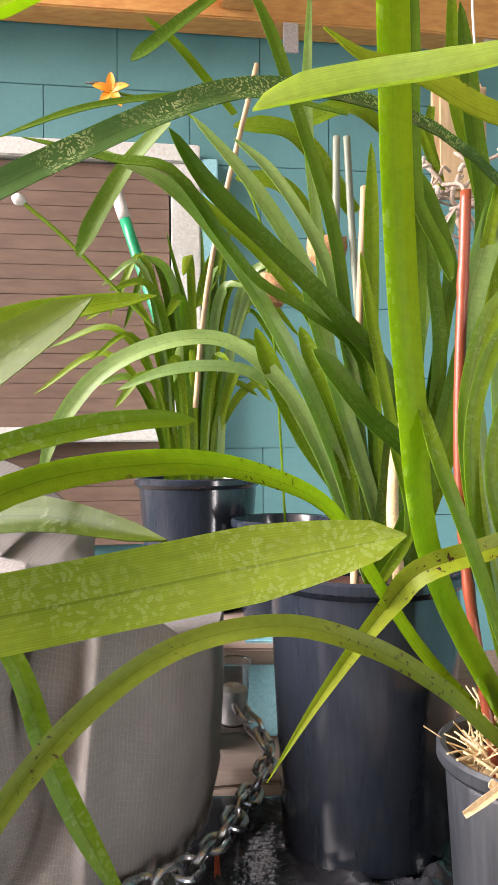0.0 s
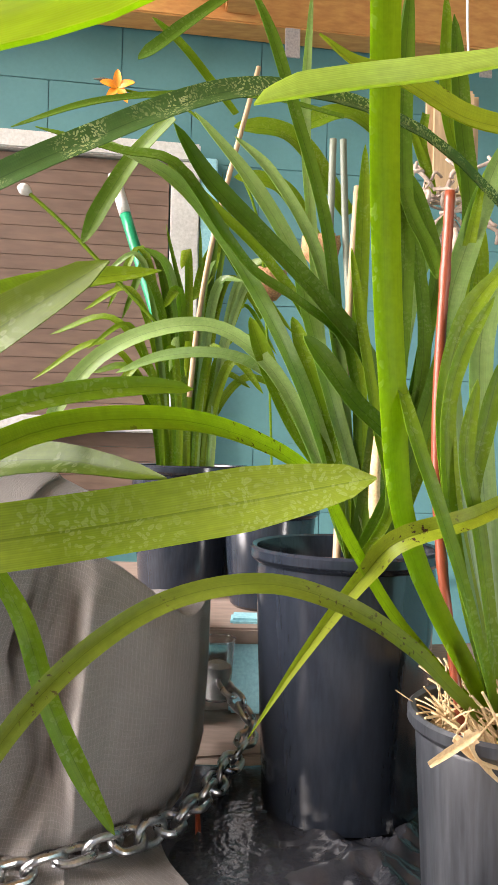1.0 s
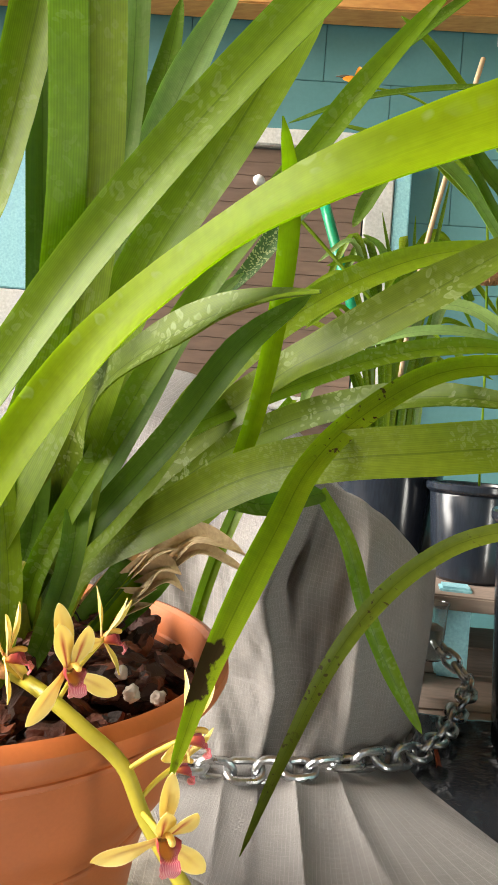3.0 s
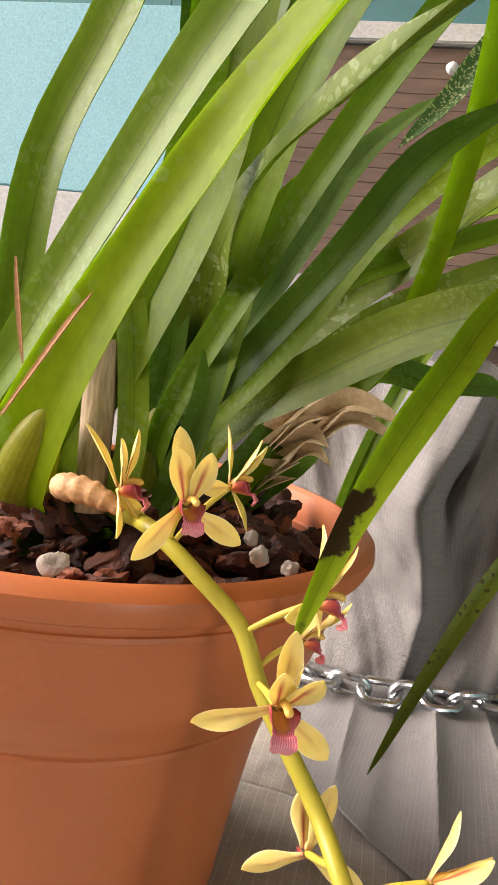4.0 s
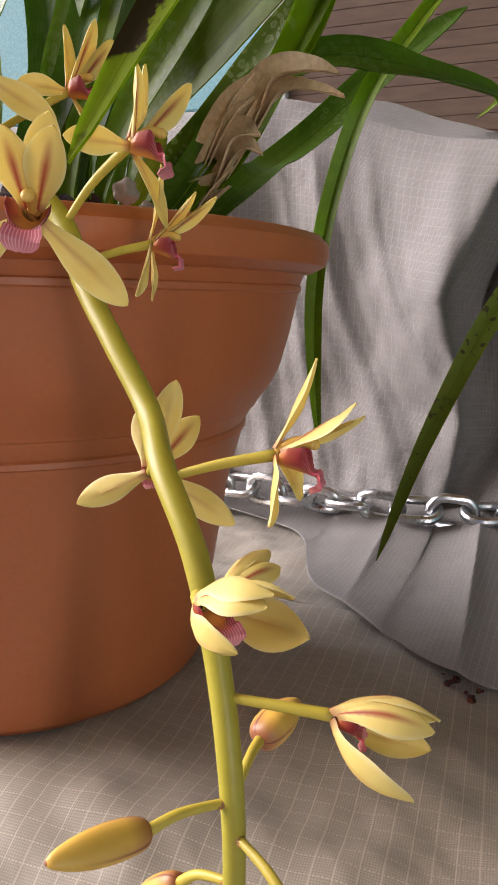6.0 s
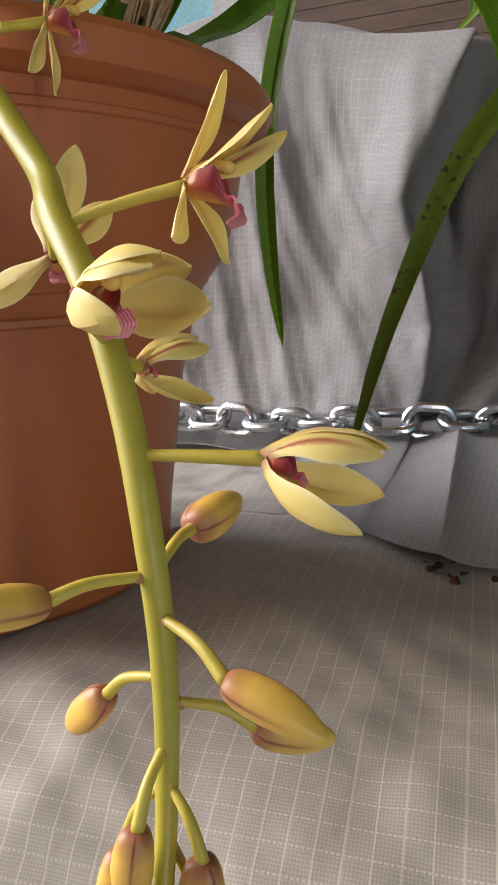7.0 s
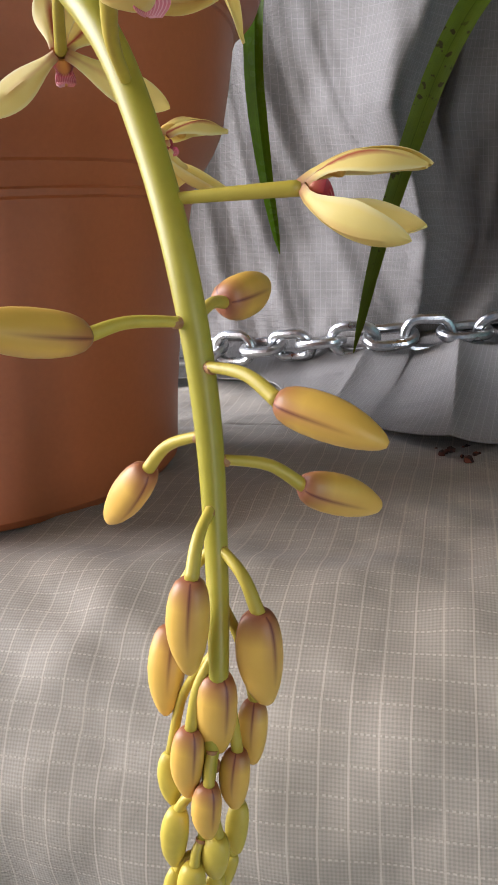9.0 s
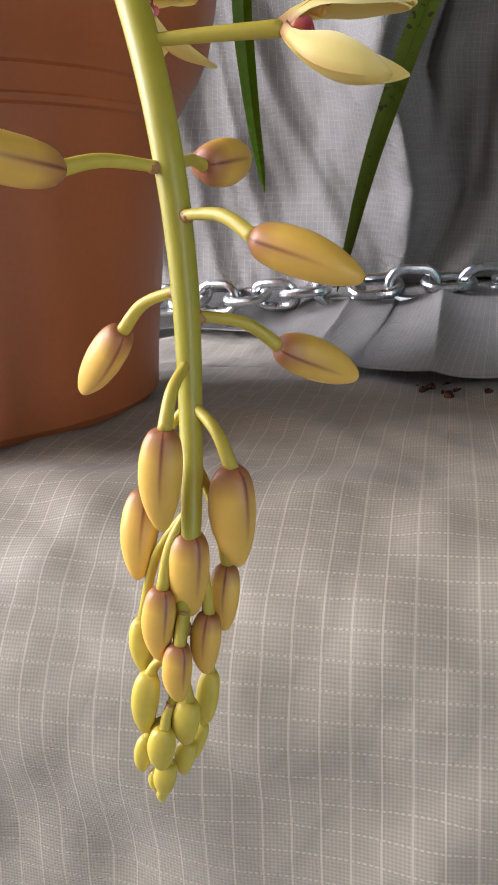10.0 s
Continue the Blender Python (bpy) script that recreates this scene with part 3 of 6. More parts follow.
for x in (-0.8, 0.18):
    part("block", box((x, 1.2, TOP), (x + 0.1, 1.6, 0.174), 0.004), BOARD, shelf)


# ---- cloth ----
def sheet(name, f, nu, nv, u0, u1, v0, v1, material, to_uv=lambda u, v: (u, v), parent=None, label=""):
    """A cloth from f(u, v), with u and v as its texture in metres."""
    bm = bmesh.new()
    uvl = bm.loops.layers.uv.new("UVMap")
    g = [[bm.verts.new(f(u0 + (u1 - u0) * i / nu, v0 + (v1 - v0) * j / nv)) for j in range(nv + 1)] for i in range(nu + 1)]
    st = lambda i, j: to_uv(u0 + (u1 - u0) * i / nu, v0 + (v1 - v0) * j / nv)
    for i in range(nu):
        for j in range(nv):
            fc = bm.faces.new((g[i][j], g[i + 1][j], g[i + 1][j + 1], g[i][j + 1]))
            for lp, q in zip(fc.loops, (st(i, j), st(i + 1, j), st(i + 1, j + 1), st(i, j + 1))):
                lp[uvl].uv = q
    bmesh.ops.recalc_face_normals(bm, faces=bm.faces)
    ob = part(name, bm, material, parent, label)
    sol = ob.modifiers.new("thickness", 'SOLIDIFY')
    sol.thickness, sol.offset = 0.0012, 0
    return ob


def bench_cloth(u, v):
    """v: metres from the back edge of the cloth over the rounded front of the bench; u along the front."""
    r = 0.07
    flat = 0.62
    rip = 0.005 * max(0, 0.25 - abs(noise.noise((u * 7 - v * 5, v * 8 + u * 4, 9.0)))) * 2 + 0.005 * noise.noise((u * 9 + v * 14, v * 22 - u * 8, 4.0)) + 0.002 * noise.noise((u * 15, v * 9, 1.0)) + 0.003 * noise.noise((u * 4, v * 3, 5.0)) + 0.002 * noise.noise((u * 45 + v * 20, v * 30, 2.0)) + 0.0035 * abs(noise.noise((u * 26 - v * 30, v * 12 + u * 10, 12.0)))
    z0 = TOP + 0.004 - r
    if v < flat - 0.22:
        rip -= min(0.03, max(0, u - 0.08) * 0.6) * min(1, (flat - 0.22 - v) / 0.05)
    if v < flat:
        return tuple(BENCH @ Vector((u, r + flat - v, z0 + r + rip)))
    a = (v - flat) / r
    a0 = math.pi / 2 * 0.95
    if a < a0:
        return tuple(BENCH @ Vector((u, r - (r + rip) * math.sin(a), z0 + (r + rip) * math.cos(a))))
    d = v - flat - a0 * r
    return tuple(BENCH @ Vector((u, r - (r + rip) * math.sin(a0) - d * 0.06, z0 + (r + rip) * math.cos(a0) - d)))


bc = thing("bench_cover", "beige ripstop canvas cover over the bench front", "cloth", BENCH.translation + Vector((0, 0, TOP)))
sheet("top_panel", bench_cloth, 280, 84, -1.1, 0.2, 0.0, 0.4, CANVAS, parent=bc)
sheet("front_panel", bench_cloth, 280, 156, -1.1, 0.2, 0.4, 1.15, CANVAS, parent=bc)


# columns of the hung canvas from its far end round the corner: x, top (y, z), fold depth at two heights (y), gathered foot (x, y), hem (x, y)
COLS = np.array([
    (-1.00, 0.73, 0.44, 0.70, 0.69, -1.00, 0.66, -1.00, 0.60), (-0.70, 0.73, 0.45, 0.70, 0.68, -0.70, 0.65, -0.70, 0.60), (-0.56, 0.72, 0.455, 0.69, 0.675, -0.56, 0.645, -0.56, 0.61), (-0.49, 0.72, 0.468, 0.675, 0.66, -0.49, 0.645, -0.48, 0.61),
    (-0.44, 0.715, 0.465, 0.69, 0.675, -0.43, 0.64, -0.43, 0.615), (-0.39, 0.715, 0.452, 0.672, 0.664, -0.37, 0.635, -0.37, 0.60), (-0.34, 0.71, 0.432, 0.672, 0.668, -0.32, 0.628, -0.33, 0.57), (-0.29, 0.70, 0.412, 0.655, 0.656, -0.28, 0.626, -0.285, 0.49),
    (-0.262, 0.69, 0.402, 0.636, 0.648, -0.252, 0.63, -0.248, 0.462), (-0.241, 0.685, 0.397, 0.632, 0.64, -0.232, 0.636, -0.215, 0.438), (-0.249, 0.692, 0.395, 0.666, 0.664, -0.233, 0.646, -0.205, 0.43), (-0.23, 0.70, 0.392, 0.70, 0.69, -0.22, 0.652, -0.192, 0.423), (-0.19, 0.71, 0.384, 0.702, 0.694, -0.19, 0.665, -0.163, 0.405),
    (-0.155, 0.72, 0.374, 0.69, 0.686, -0.165, 0.682, -0.125, 0.40), (-0.137, 0.73, 0.362, 0.664, 0.662, -0.148, 0.69, -0.06, 0.44), (-0.119, 0.74, 0.35, 0.705, 0.70, -0.13, 0.705, 0.045, 0.525), (-0.09, 0.77, 0.32, 0.735, 0.735, -0.105, 0.745, -0.06, 0.71),
    (-0.062, 0.82, 0.285, 0.79, 0.79, -0.08, 0.80, -0.075, 0.79), (-0.048, 0.90, 0.275, 0.89, 0.89, -0.06, 0.89, -0.057, 0.885), (-0.045, 1.05, 0.275, 1.05, 1.05, -0.052, 1.05, -0.05, 1.05)])
NC = len(COLS)


def fold(p):
    """A wave with a crisp ridge and one steep side."""
    s = math.sin(p + 0.5 * math.sin(p))
    return 1.0 - 2.0 * abs(s) ** 0.75 * (0.5 - 0.5 * s) - 0.6 * (1 - abs(s))


def cover(u, v):
    """u: column, v: 0 back of the top, 1 front edge, 2 foot where the chain ties it, 3 hem."""
    f = min(max(u * (NC - 1), 0), NC - 1.0001)
    i = int(f)
    k = f - i
    p0, p1, p2, p3 = COLS[max(i - 1, 0)], COLS[i], COLS[i + 1], COLS[min(i + 2, NC - 1)]
    c = 0.5 * (2 * p1 + (p2 - p0) * k + (2 * p0 - 5 * p1 + 4 * p2 - p3) * k * k + (3 * p1 - p0 - 3 * p2 + p3) * k ** 3)
    x, yt, zt, y1, y2, fx, fy, hx, hy = c
    # slanting drapes that run down from the peak, upright pleats round the corner
    drop = (zt - 0.094) * min(1, max(0, v - 1))
    phase = 96 * (x - 0.36 * drop) + 3.2 * noise.noise((x * 7, drop * 5, 6.0))
    left = min(1, max(0, (-x - 0.225) / 0.03))
    drape = 0.0034 * left * (fold(phase) + 0.45 * math.sin(0.53 * phase + 1.0)) + 0.0022 * (1 - left) * (fold(82 * (x + 0.3 * drop) + 0.7) + 0.4 * math.sin(150 * x + 9 * drop))
    dent = 0.02 * math.exp(-((x + 0.229) / 0.01) ** 2 - ((drop - 0.1) / 0.06) ** 2)
    crease = drape + dent + 0.004 * noise.noise((x * 15 + v * 4, v * 3, 8.0)) + 0.0016 * noise.noise((x * 60, v * 9 + x * 20, 3.0))
    n1 = noise.noise((x * 9, v * 2.5, 1.5))
    if v < 1:
        a = 1 - v
        return (x - 0.25 * a * max(0, (x + 0.2) * 5), yt + 0.26 * a, zt - 0.004 + (0.07 * min(1, max(0, -x - 0.12) * 6)) * a - 0.05 * a * (x > -0.1) + 0.01 * n1 * a)
    if v < 2:
        a = v - 1
        zf = 0.097 - 0.022 * min(1, max(0, (fx + 0.17) / 0.05))
        z = zt - (zt - zf) * a
        r = min(1, a / 0.12)
        ys = np.interp(a, (0, 0.12, 0.4, 0.75, 1), (yt, yt * 0.35 + y1 * 0.65, y1, y2, fy))
        xs = x + (fx - x) * a ** 2 + math.exp(-((x + 0.24) / 0.045) ** 2) * np.interp(z, (0.1, 0.17, 0.27, 0.35, 0.4), (0.0, 0.014, 0.0, 0.028, 0.04))
        return (xs, ys + (0.016 * n1 + crease) * min(1, a * 3), z + 0.004 * (1 - r))
    a = v - 2
    # the skirt falls steeply from the chain, then runs out flat with a few sharp folds
    top = 0.097 - 0.022 * min(1, max(0, (fx + 0.17) / 0.05))
    far = min(1, 4 * math.hypot(hx - fx, hy - fy))
    pleat = sum(h * math.exp(-abs(f - f0 - 0.7 * a) / w) for f0, h, w in ((5.6, 0.006, 0.3), (7.4, 0.009, 0.35), (11.6, 0.012, 0.4), (13.3, 0.008, 0.3)))
    low = 0.0665 + 0.0015 * noise.noise((hx * 20, hy * 20, 2.0))
    z = low + (top - low) * (1 - a) ** 2.2 + pleat * math.sin(math.pi * min(1, 0.12 + 0.8 * a)) * far + 0.05 * crease * (1 - a)
    return (fx + (hx - fx) * a, fy + (hy - fy) * a, z)


def cover_uv(u, v):
    return (u * 1.35, v * 0.36)


cv = thing("canvas_cover", "grey-beige canvas draped in folds and tied with a chain", "cloth", (-0.3, 0.7, TOP))
sheet("top_panel", cover, 380, 30, 0.0, 1.0, 0.0, 1.0, COVER, cover_uv, cv)
sheet("front_panel", cover, 380, 80, 0.0, 1.0, 1.0, 2.0, COVER, cover_uv, cv, "hanging canvas front with deep folds")
sheet("skirt", cover, 380, 50, 0.0, 1.0, 2.0, 3.0, COVER, cover_uv, cv, "canvas skirt spread out below the chain")

# black plastic sheet under the large pot
def crumple(u, v):
    return (u, v, TOP + 0.007 + min(1, max(0, (u - 0.02) / 0.1)) * (0.006 + 0.03 * (0.5 - 2 * abs(noise.noise((u * 9 + v * 4, v * 7 - u * 3, 3)))) + 0.011 * (0.5 - 2 * abs(noise.noise((u * 22 + v * 9, v * 17, 7)))) + 0.004 * noise.noise((u * 60, v * 60, 2))))


ps_ = sheet("plastic_sheet", crumple, 120, 90, -0.13, 0.42, 0.46, 0.95, PLASTIC)
tagged(ps_, "crumpled black plastic sheet on the bench", "plastic sheet")


# ---- pots ----
def nursery_pot(label, at, r_top, r_low, h, material, name="plant_pot", lip=0.006, soil=BARK, fill=0.03):
    pot = thing(name, label, "plant pot", at)
    prof = [(0.0, 0.0), (r_low - 0.006, 0.0), (r_low, 0.006), (r_low + (r_top - r_low) * 0.85, h * 0.88), (r_top - 0.003, h - 0.02), (r_top + lip - 0.003, h - 0.016), (r_top + lip, h - 0.012), (r_top + lip, h - 0.003),
            (r_top + lip - 0.003, h), (r_top - 0.002, h - 0.002), (r_top - 0.006, h - 0.02), (r_low - 0.004, 0.01), (0.0, 0.01)]
    part("body", moved(lathe(prof), Matrix.Translation(at)), material, pot)
    bm = bmesh.new()
    bmesh.ops.create_circle(bm, cap_ends=True, segments=40, radius=r_top - 0.007)
    bmesh.ops.subdivide_edges(bm, edges=bm.edges[:], cuts=3, use_grid_fill=True)
    part("soil", moved(bm, Matrix.Translation((at[0], at[1], at[2] + h - fill))), soil, pot, "dark bark potting mix")
    return pot


terra_at = (-0.388, 0.3165, 0.0637)
LEAN = Matrix.Translation(terra_at) @ Vector((0.018, -0.028, 1)).to_track_quat('Z', 'Y').to_matrix().to_4x4()      # the pot leans a little
tp = thing("terracotta_pot", "terracotta-coloured plastic pot with a rolled rim on the canvas", "plant pot", terra_at)
tprof = [(0.0, 0.004), (0.092, 0.004), (0.094, -0.002), (0.1015, -0.002), (0.105, 0.002), (0.1062, 0.014), (0.1085, 0.034), (0.1135, 0.067), (0.1185, 0.1), (0.1262, 0.1305), (0.1263, 0.131), (0.1278, 0.132), (0.1278, 0.1345), (0.127, 0.1355), (0.1272, 0.136), (0.1318, 0.1432), (0.1319, 0.1437), (0.1335, 0.1447), (0.1345, 0.147), (0.1405, 0.155), (0.1448, 0.163), (0.1462, 0.167), (0.1505, 0.184), (0.1545, 0.204), (0.1546, 0.2043), (0.1557, 0.205), (0.1557, 0.2075), (0.1548, 0.2082), (0.157, 0.213), (0.1572, 0.2135), (0.161, 0.2142), (0.1614, 0.2144), (0.1675, 0.2175), (0.1698, 0.2225), (0.1692, 0.228), (0.1655, 0.232), (0.1605, 0.2332), (0.157, 0.2305), (0.153, 0.206), (0.1, 0.02), (0.0, 0.012)]
cut = 28
part("body", moved(lathe(tprof[:cut + 1] + [(0.151, 0.211), (0.142, 0.166), (0.126, 0.146), (0.122, 0.12)] + tprof[-2:], 120), LEAN), TERRA, tp)
part("rim", moved(lathe(tprof[cut:-2], 120), LEAN), TERRA, tp, "rolled terracotta-coloured rim")

black_at = (0.127, 0.85, 0.065)
bp = nursery_pot("tall black plastic nursery pot on a plastic sheet", black_at, 0.108, 0.094, 0.305, BLACK)
grey_at = (0.255, 0.66, TOP)
gp = nursery_pot("scuffed grey plastic pot filled with straw mulch", grey_at, 0.083, 0.072, 0.192, GREY, soil=STRAW)
far_at = (-0.115, 1.42, 0.2)
fp = nursery_pot("black plastic pot on the raised shelf", far_at, 0.115, 0.095, 0.248, BLACK)

# bark chips in the terracotta pot
rnd = random.Random(4)
for i in range(240):
    a, r = rnd.uniform(0, 2 * math.pi), 0.137 * math.sqrt(rnd.random())
    bm = bmesh.new()
    bmesh.ops.create_icosphere(bm, subdivisions=3, radius=1)
    sx = rnd.uniform(0.006, 0.018)
    m = LEAN @ Matrix.Translation((r * math.cos(a), r * math.sin(a), 0.207 + 0.024 * (1 - (r / 0.15) ** 2) + rnd.uniform(-0.004, 0.012))) @ Euler([rnd.uniform(-0.6, 0.6), rnd.uniform(-0.6, 0.6), rnd.uniform(0, 6.3)]).to_matrix().to_4x4() @ Matrix.Diagonal((sx, sx * rnd.uniform(0.5, 0.9), sx * rnd.uniform(0.3, 0.55), 1))
    for v in bm.verts:
        v.co *= 1 + 0.75 * noise.noise(v.co * 1.3 + Vector((i * 3.1, 0, 0))) + 0.3 * noise.noise(v.co * 4 + Vector((0, i * 2.3, 0))) + 0.12 * noise.noise(v.co * 9 + Vector((0, i * 1.7, 0)))
    moved(bm, m)
    if i == 0:
        chips = bm
    else:
        me = bpy.data.meshes.new("tmp")
        bm.to_mesh(me)
        chips.from_mesh(me)
        bpy.data.meshes.remove(me)
        bm.free()
bm = bmesh.new()
bmesh.ops.create_circle(bm, cap_ends=True, segments=40, radius=0.153)
moved(bm, LEAN @ Matrix.Translation((0, 0, 0.207)))
me = bpy.data.meshes.new("tmp")
bm.to_mesh(me)
chips.from_mesh(me)
bpy.data.meshes.remove(me)
bm.free()
tagged(part("bark_chips", chips, BARK), "dark brown orchid bark chips in the terracotta pot", "potting mix", kind="stuff")


for c, r in (((-0.311, 0.178, 0.294), 0.0056), ((-0.2503, 0.2462, 0.298), 0.005), ((-0.241, 0.267, 0.29), 0.0052), ((-0.2686, 0.2797, 0.297), 0.0042)):
    bm = bmesh.new()
    bmesh.ops.create_icosphere(bm, subdivisions=3, radius=0.85 * r)
    for v in bm.verts:
        v.co *= 1 + 0.6 * noise.noise(v.co * 170 + Vector(c) * 40) + 0.3 * noise.noise(v.co * 480 + Vector(c) * 70)
    tagged(part("pumice_stone", moved(bm, Matrix.Translation(c)), STONE), "small pale pumice stone lying in the bark", "stone", group="stones in the bark")

# ---- the orchid in the terracotta pot ----
orchid = thing("orchid_plant", "flowering strap-leaved orchid with yellow-green leaves in the terracotta pot", "orchid", (-0.36, 0.33, 0.25))


def blade(points, width, material, **kw):
    """A leaf of this plant, grown out of the bark near the crown."""
    b = Vector(points[0])
    root = Vector((-0.36, 0.33, 0.25)).lerp(b, 0.35)
    root.z = 0.272
    first = [root] if b.z > 0.275 and (b - root).length > 0.02 else []
    return leaf(orchid, first + list(points), width, material, **kw)


# long bright blade that reaches towards the eye
blade([(-0.387, 0.239, 0.285), (-0.354, 0.218, 0.352), (-0.310, 0.204, 0.417), (-0.268, 0.193, 0.468), (-0.215, 0.161, 0.501), (-0.156, 0.122, 0.524), (-0.075, 0.112, 0.549), (-0.022, 0.101, 0.554), (0.022, 0.092, 0.566)], 0.0245, LEAF_BRIGHT, base=2.5, n=44, tip=0.06, flare=0.5)
# upright and slanting blades
blade([(-0.381, 0.264, 0.307), (-0.341, 0.257, 0.383), (-0.305, 0.247, 0.460), (-0.285, 0.223, 0.545), (-0.283, 0.203, 0.657), (-0.284, 0.19, 0.72)], 0.037, LEAF_MID, tip=0.1, fold=0.2)
blade([(-0.375, 0.335, 0.302), (-0.353, 0.323, 0.403), (-0.328, 0.309, 0.506), (-0.296, 0.296, 0.606), (-0.286, 0.272, 0.697), (-0.284, 0.262, 0.75)], 0.017, LEAF_PALE, tip=0.1)
blade([(-0.359, 0.297, 0.307), (-0.339, 0.295, 0.366), (-0.336, 0.289, 0.428), (-0.340, 0.292, 0.499), (-0.344, 0.289, 0.576), (-0.348, 0.285, 0.656), (-0.35, 0.282, 0.72)], 0.019, LEAF_DARK, tip=0.1)
blade([(-0.445, 0.288, 0.308), (-0.427, 0.273, 0.388), (-0.403, 0.256, 0.474), (-0.356, 0.248, 0.556), (-0.322, 0.229, 0.654), (-0.31, 0.22, 0.71)], 0.028, LEAF_MID, tip=0.12)
blade([(-0.443, 0.258, 0.305), (-0.389, 0.236, 0.377), (-0.331, 0.217, 0.447), (-0.276, 0.203, 0.516), (-0.222, 0.210, 0.589), (-0.162, 0.219, 0.661), (-0.13, 0.224, 0.7)], 0.026, LEAF_MID, tip=0.12)
blade([(-0.343, 0.316, 0.342), (-0.306, 0.284, 0.431), (-0.267, 0.254, 0.515), (-0.222, 0.245, 0.585), (-0.196, 0.265, 0.652), (-0.18, 0.27, 0.7)], 0.03, LEAF_MID, tip=0.12)
blade([(-0.337, 0.310, 0.336), (-0.328, 0.324, 0.460), (-0.320, 0.347, 0.583), (-0.312, 0.398, 0.693), (-0.316, 0.444, 0.790)], 0.025, LEAF_DARK, tip=0.3)
blade([(-0.341, 0.342, 0.336), (-0.327, 0.349, 0.456), (-0.313, 0.355, 0.574), (-0.284, 0.367, 0.682), (-0.249, 0.386, 0.774)], 0.028, LEAF_PALE)
blade([(-0.343, 0.325, 0.336), (-0.318, 0.3, 0.42), (-0.292, 0.288, 0.49), (-0.27, 0.283, 0.55), (-0.25, 0.28, 0.6)], 0.016, LEAF_PALE)
blade([(-0.333, 0.289, 0.340), (-0.288, 0.284, 0.430), (-0.241, 0.284, 0.515), (-0.191, 0.292, 0.591), (-0.147, 0.309, 0.660), (-0.107, 0.326, 0.717)], 0.0165, LEAF_MID)
blade([(-0.28, 0.375, 0.35), (-0.24, 0.372, 0.39), (-0.222, 0.364, 0.430), (-0.202, 0.331, 0.504), (-0.191, 0.286, 0.572), (-0.193, 0.253, 0.607)], 0.0128, LEAF_BRIGHT, tip=0.16)
# the scaly blades
blade([(-0.350, 0.300, 0.310), (-0.331, 0.304, 0.359), (-0.315, 0.287, 0.420), (-0.288, 0.255, 0.453), (-0.246, 0.213, 0.475), (-0.203, 0.182, 0.490), (-0.175, 0.153, 0.492), (-0.152, 0.111, 0.487)], 0.0225, LEAF_SCURF, n=40, tip=0.3, blunt=0.7)
blade([(-0.359, 0.341, 0.310), (-0.314, 0.360, 0.378), (-0.262, 0.374, 0.435), (-0.222, 0.375, 0.466), (-0.195, 0.350, 0.483), (-0.160, 0.325, 0.500), (-0.106, 0.314, 0.532), (-0.051, 0.312, 0.567)], 0.029, LEAF_SCURF, blunt=0.42, tip=0.13, n=40)
blade([(-0.373, 0.358, 0.293), (-0.323, 0.394, 0.352), (-0.260, 0.403, 0.415), (-0.186, 0.410, 0.457), (-0.100, 0.373, 0.474), (-0.025, 0.333, 0.467)], 0.0235, LEAF_SCURF)
blade([(-0.331, 0.343, 0.338), (-0.275, 0.339, 0.376), (-0.212, 0.330, 0.413), (-0.155, 0.315, 0.429), (-0.101, 0.312, 0.437), (-0.048, 0.325, 0.445), (0.015, 0.328, 0.457), (0.075, 0.322, 0.470)], 0.0335, LEAF_MOTTLE, tip=0.13, blunt=0.42, n=40)
blade([(-0.338, 0.330, 0.326), (-0.289, 0.341, 0.398), (-0.243, 0.351, 0.474), (-0.180, 0.372, 0.534), (-0.113, 0.406, 0.574), (-0.044, 0.435, 0.593)], 0.022, LEAF_MID)
blade([(-0.315, 0.345, 0.37), (-0.277, 0.352, 0.428), (-0.201, 0.401, 0.476), (-0.125, 0.446, 0.510), (-0.064, 0.479, 0.523), (-0.028, 0.500, 0.524)], 0.0165, LEAF_MID, blunt=0.35)
# blades seen low down behind the flowers
blade([(-0.334, 0.309, 0.329), (-0.308, 0.317, 0.396), (-0.288, 0.345, 0.457), (-0.271, 0.375, 0.515), (-0.240, 0.404, 0.559)], 0.0165, LEAF_PALE)
blade([(-0.346, 0.327, 0.330), (-0.298, 0.311, 0.385), (-0.251, 0.298, 0.440), (-0.214, 0.297, 0.492), (-0.180, 0.327, 0.529)], 0.019, LEAF_DARK)
blade([(-0.315, 0.285, 0.320), (-0.306, 0.298, 0.378), (-0.307, 0.317, 0.423), (-0.306, 0.336, 0.468), (-0.294, 0.358, 0.498), (-0.274, 0.384, 0.527)], 0.012, LEAF_MID)
blade([(-0.310, 0.262, 0.315), (-0.303, 0.274, 0.354), (-0.306, 0.289, 0.390), (-0.309, 0.304, 0.420), (-0.308, 0.320, 0.446)], 0.015, LEAF_DARK)
blade([(-0.328, 0.247, 0.300), (-0.325, 0.248, 0.336), (-0.331, 0.251, 0.372), (-0.339, 0.252, 0.407), (-0.352, 0.251, 0.437)], 0.0155, LEAF_MID)
blade([(-0.385, 0.356, 0.338), (-0.380, 0.383, 0.409), (-0.368, 0.416, 0.470), (-0.352, 0.452, 0.533)], 0.02, LEAF_MID)
blade([(-0.440, 0.320, 0.333), (-0.451, 0.338, 0.389), (-0.448, 0.365, 0.451), (-0.442, 0.382, 0.510)], 0.024, LEAF_PALE)
blade([(-0.365, 0.358, 0.342), (-0.351, 0.373, 0.390), (-0.336, 0.401, 0.450), (-0.318, 0.433, 0.513)], 0.018, LEAF_PALE)
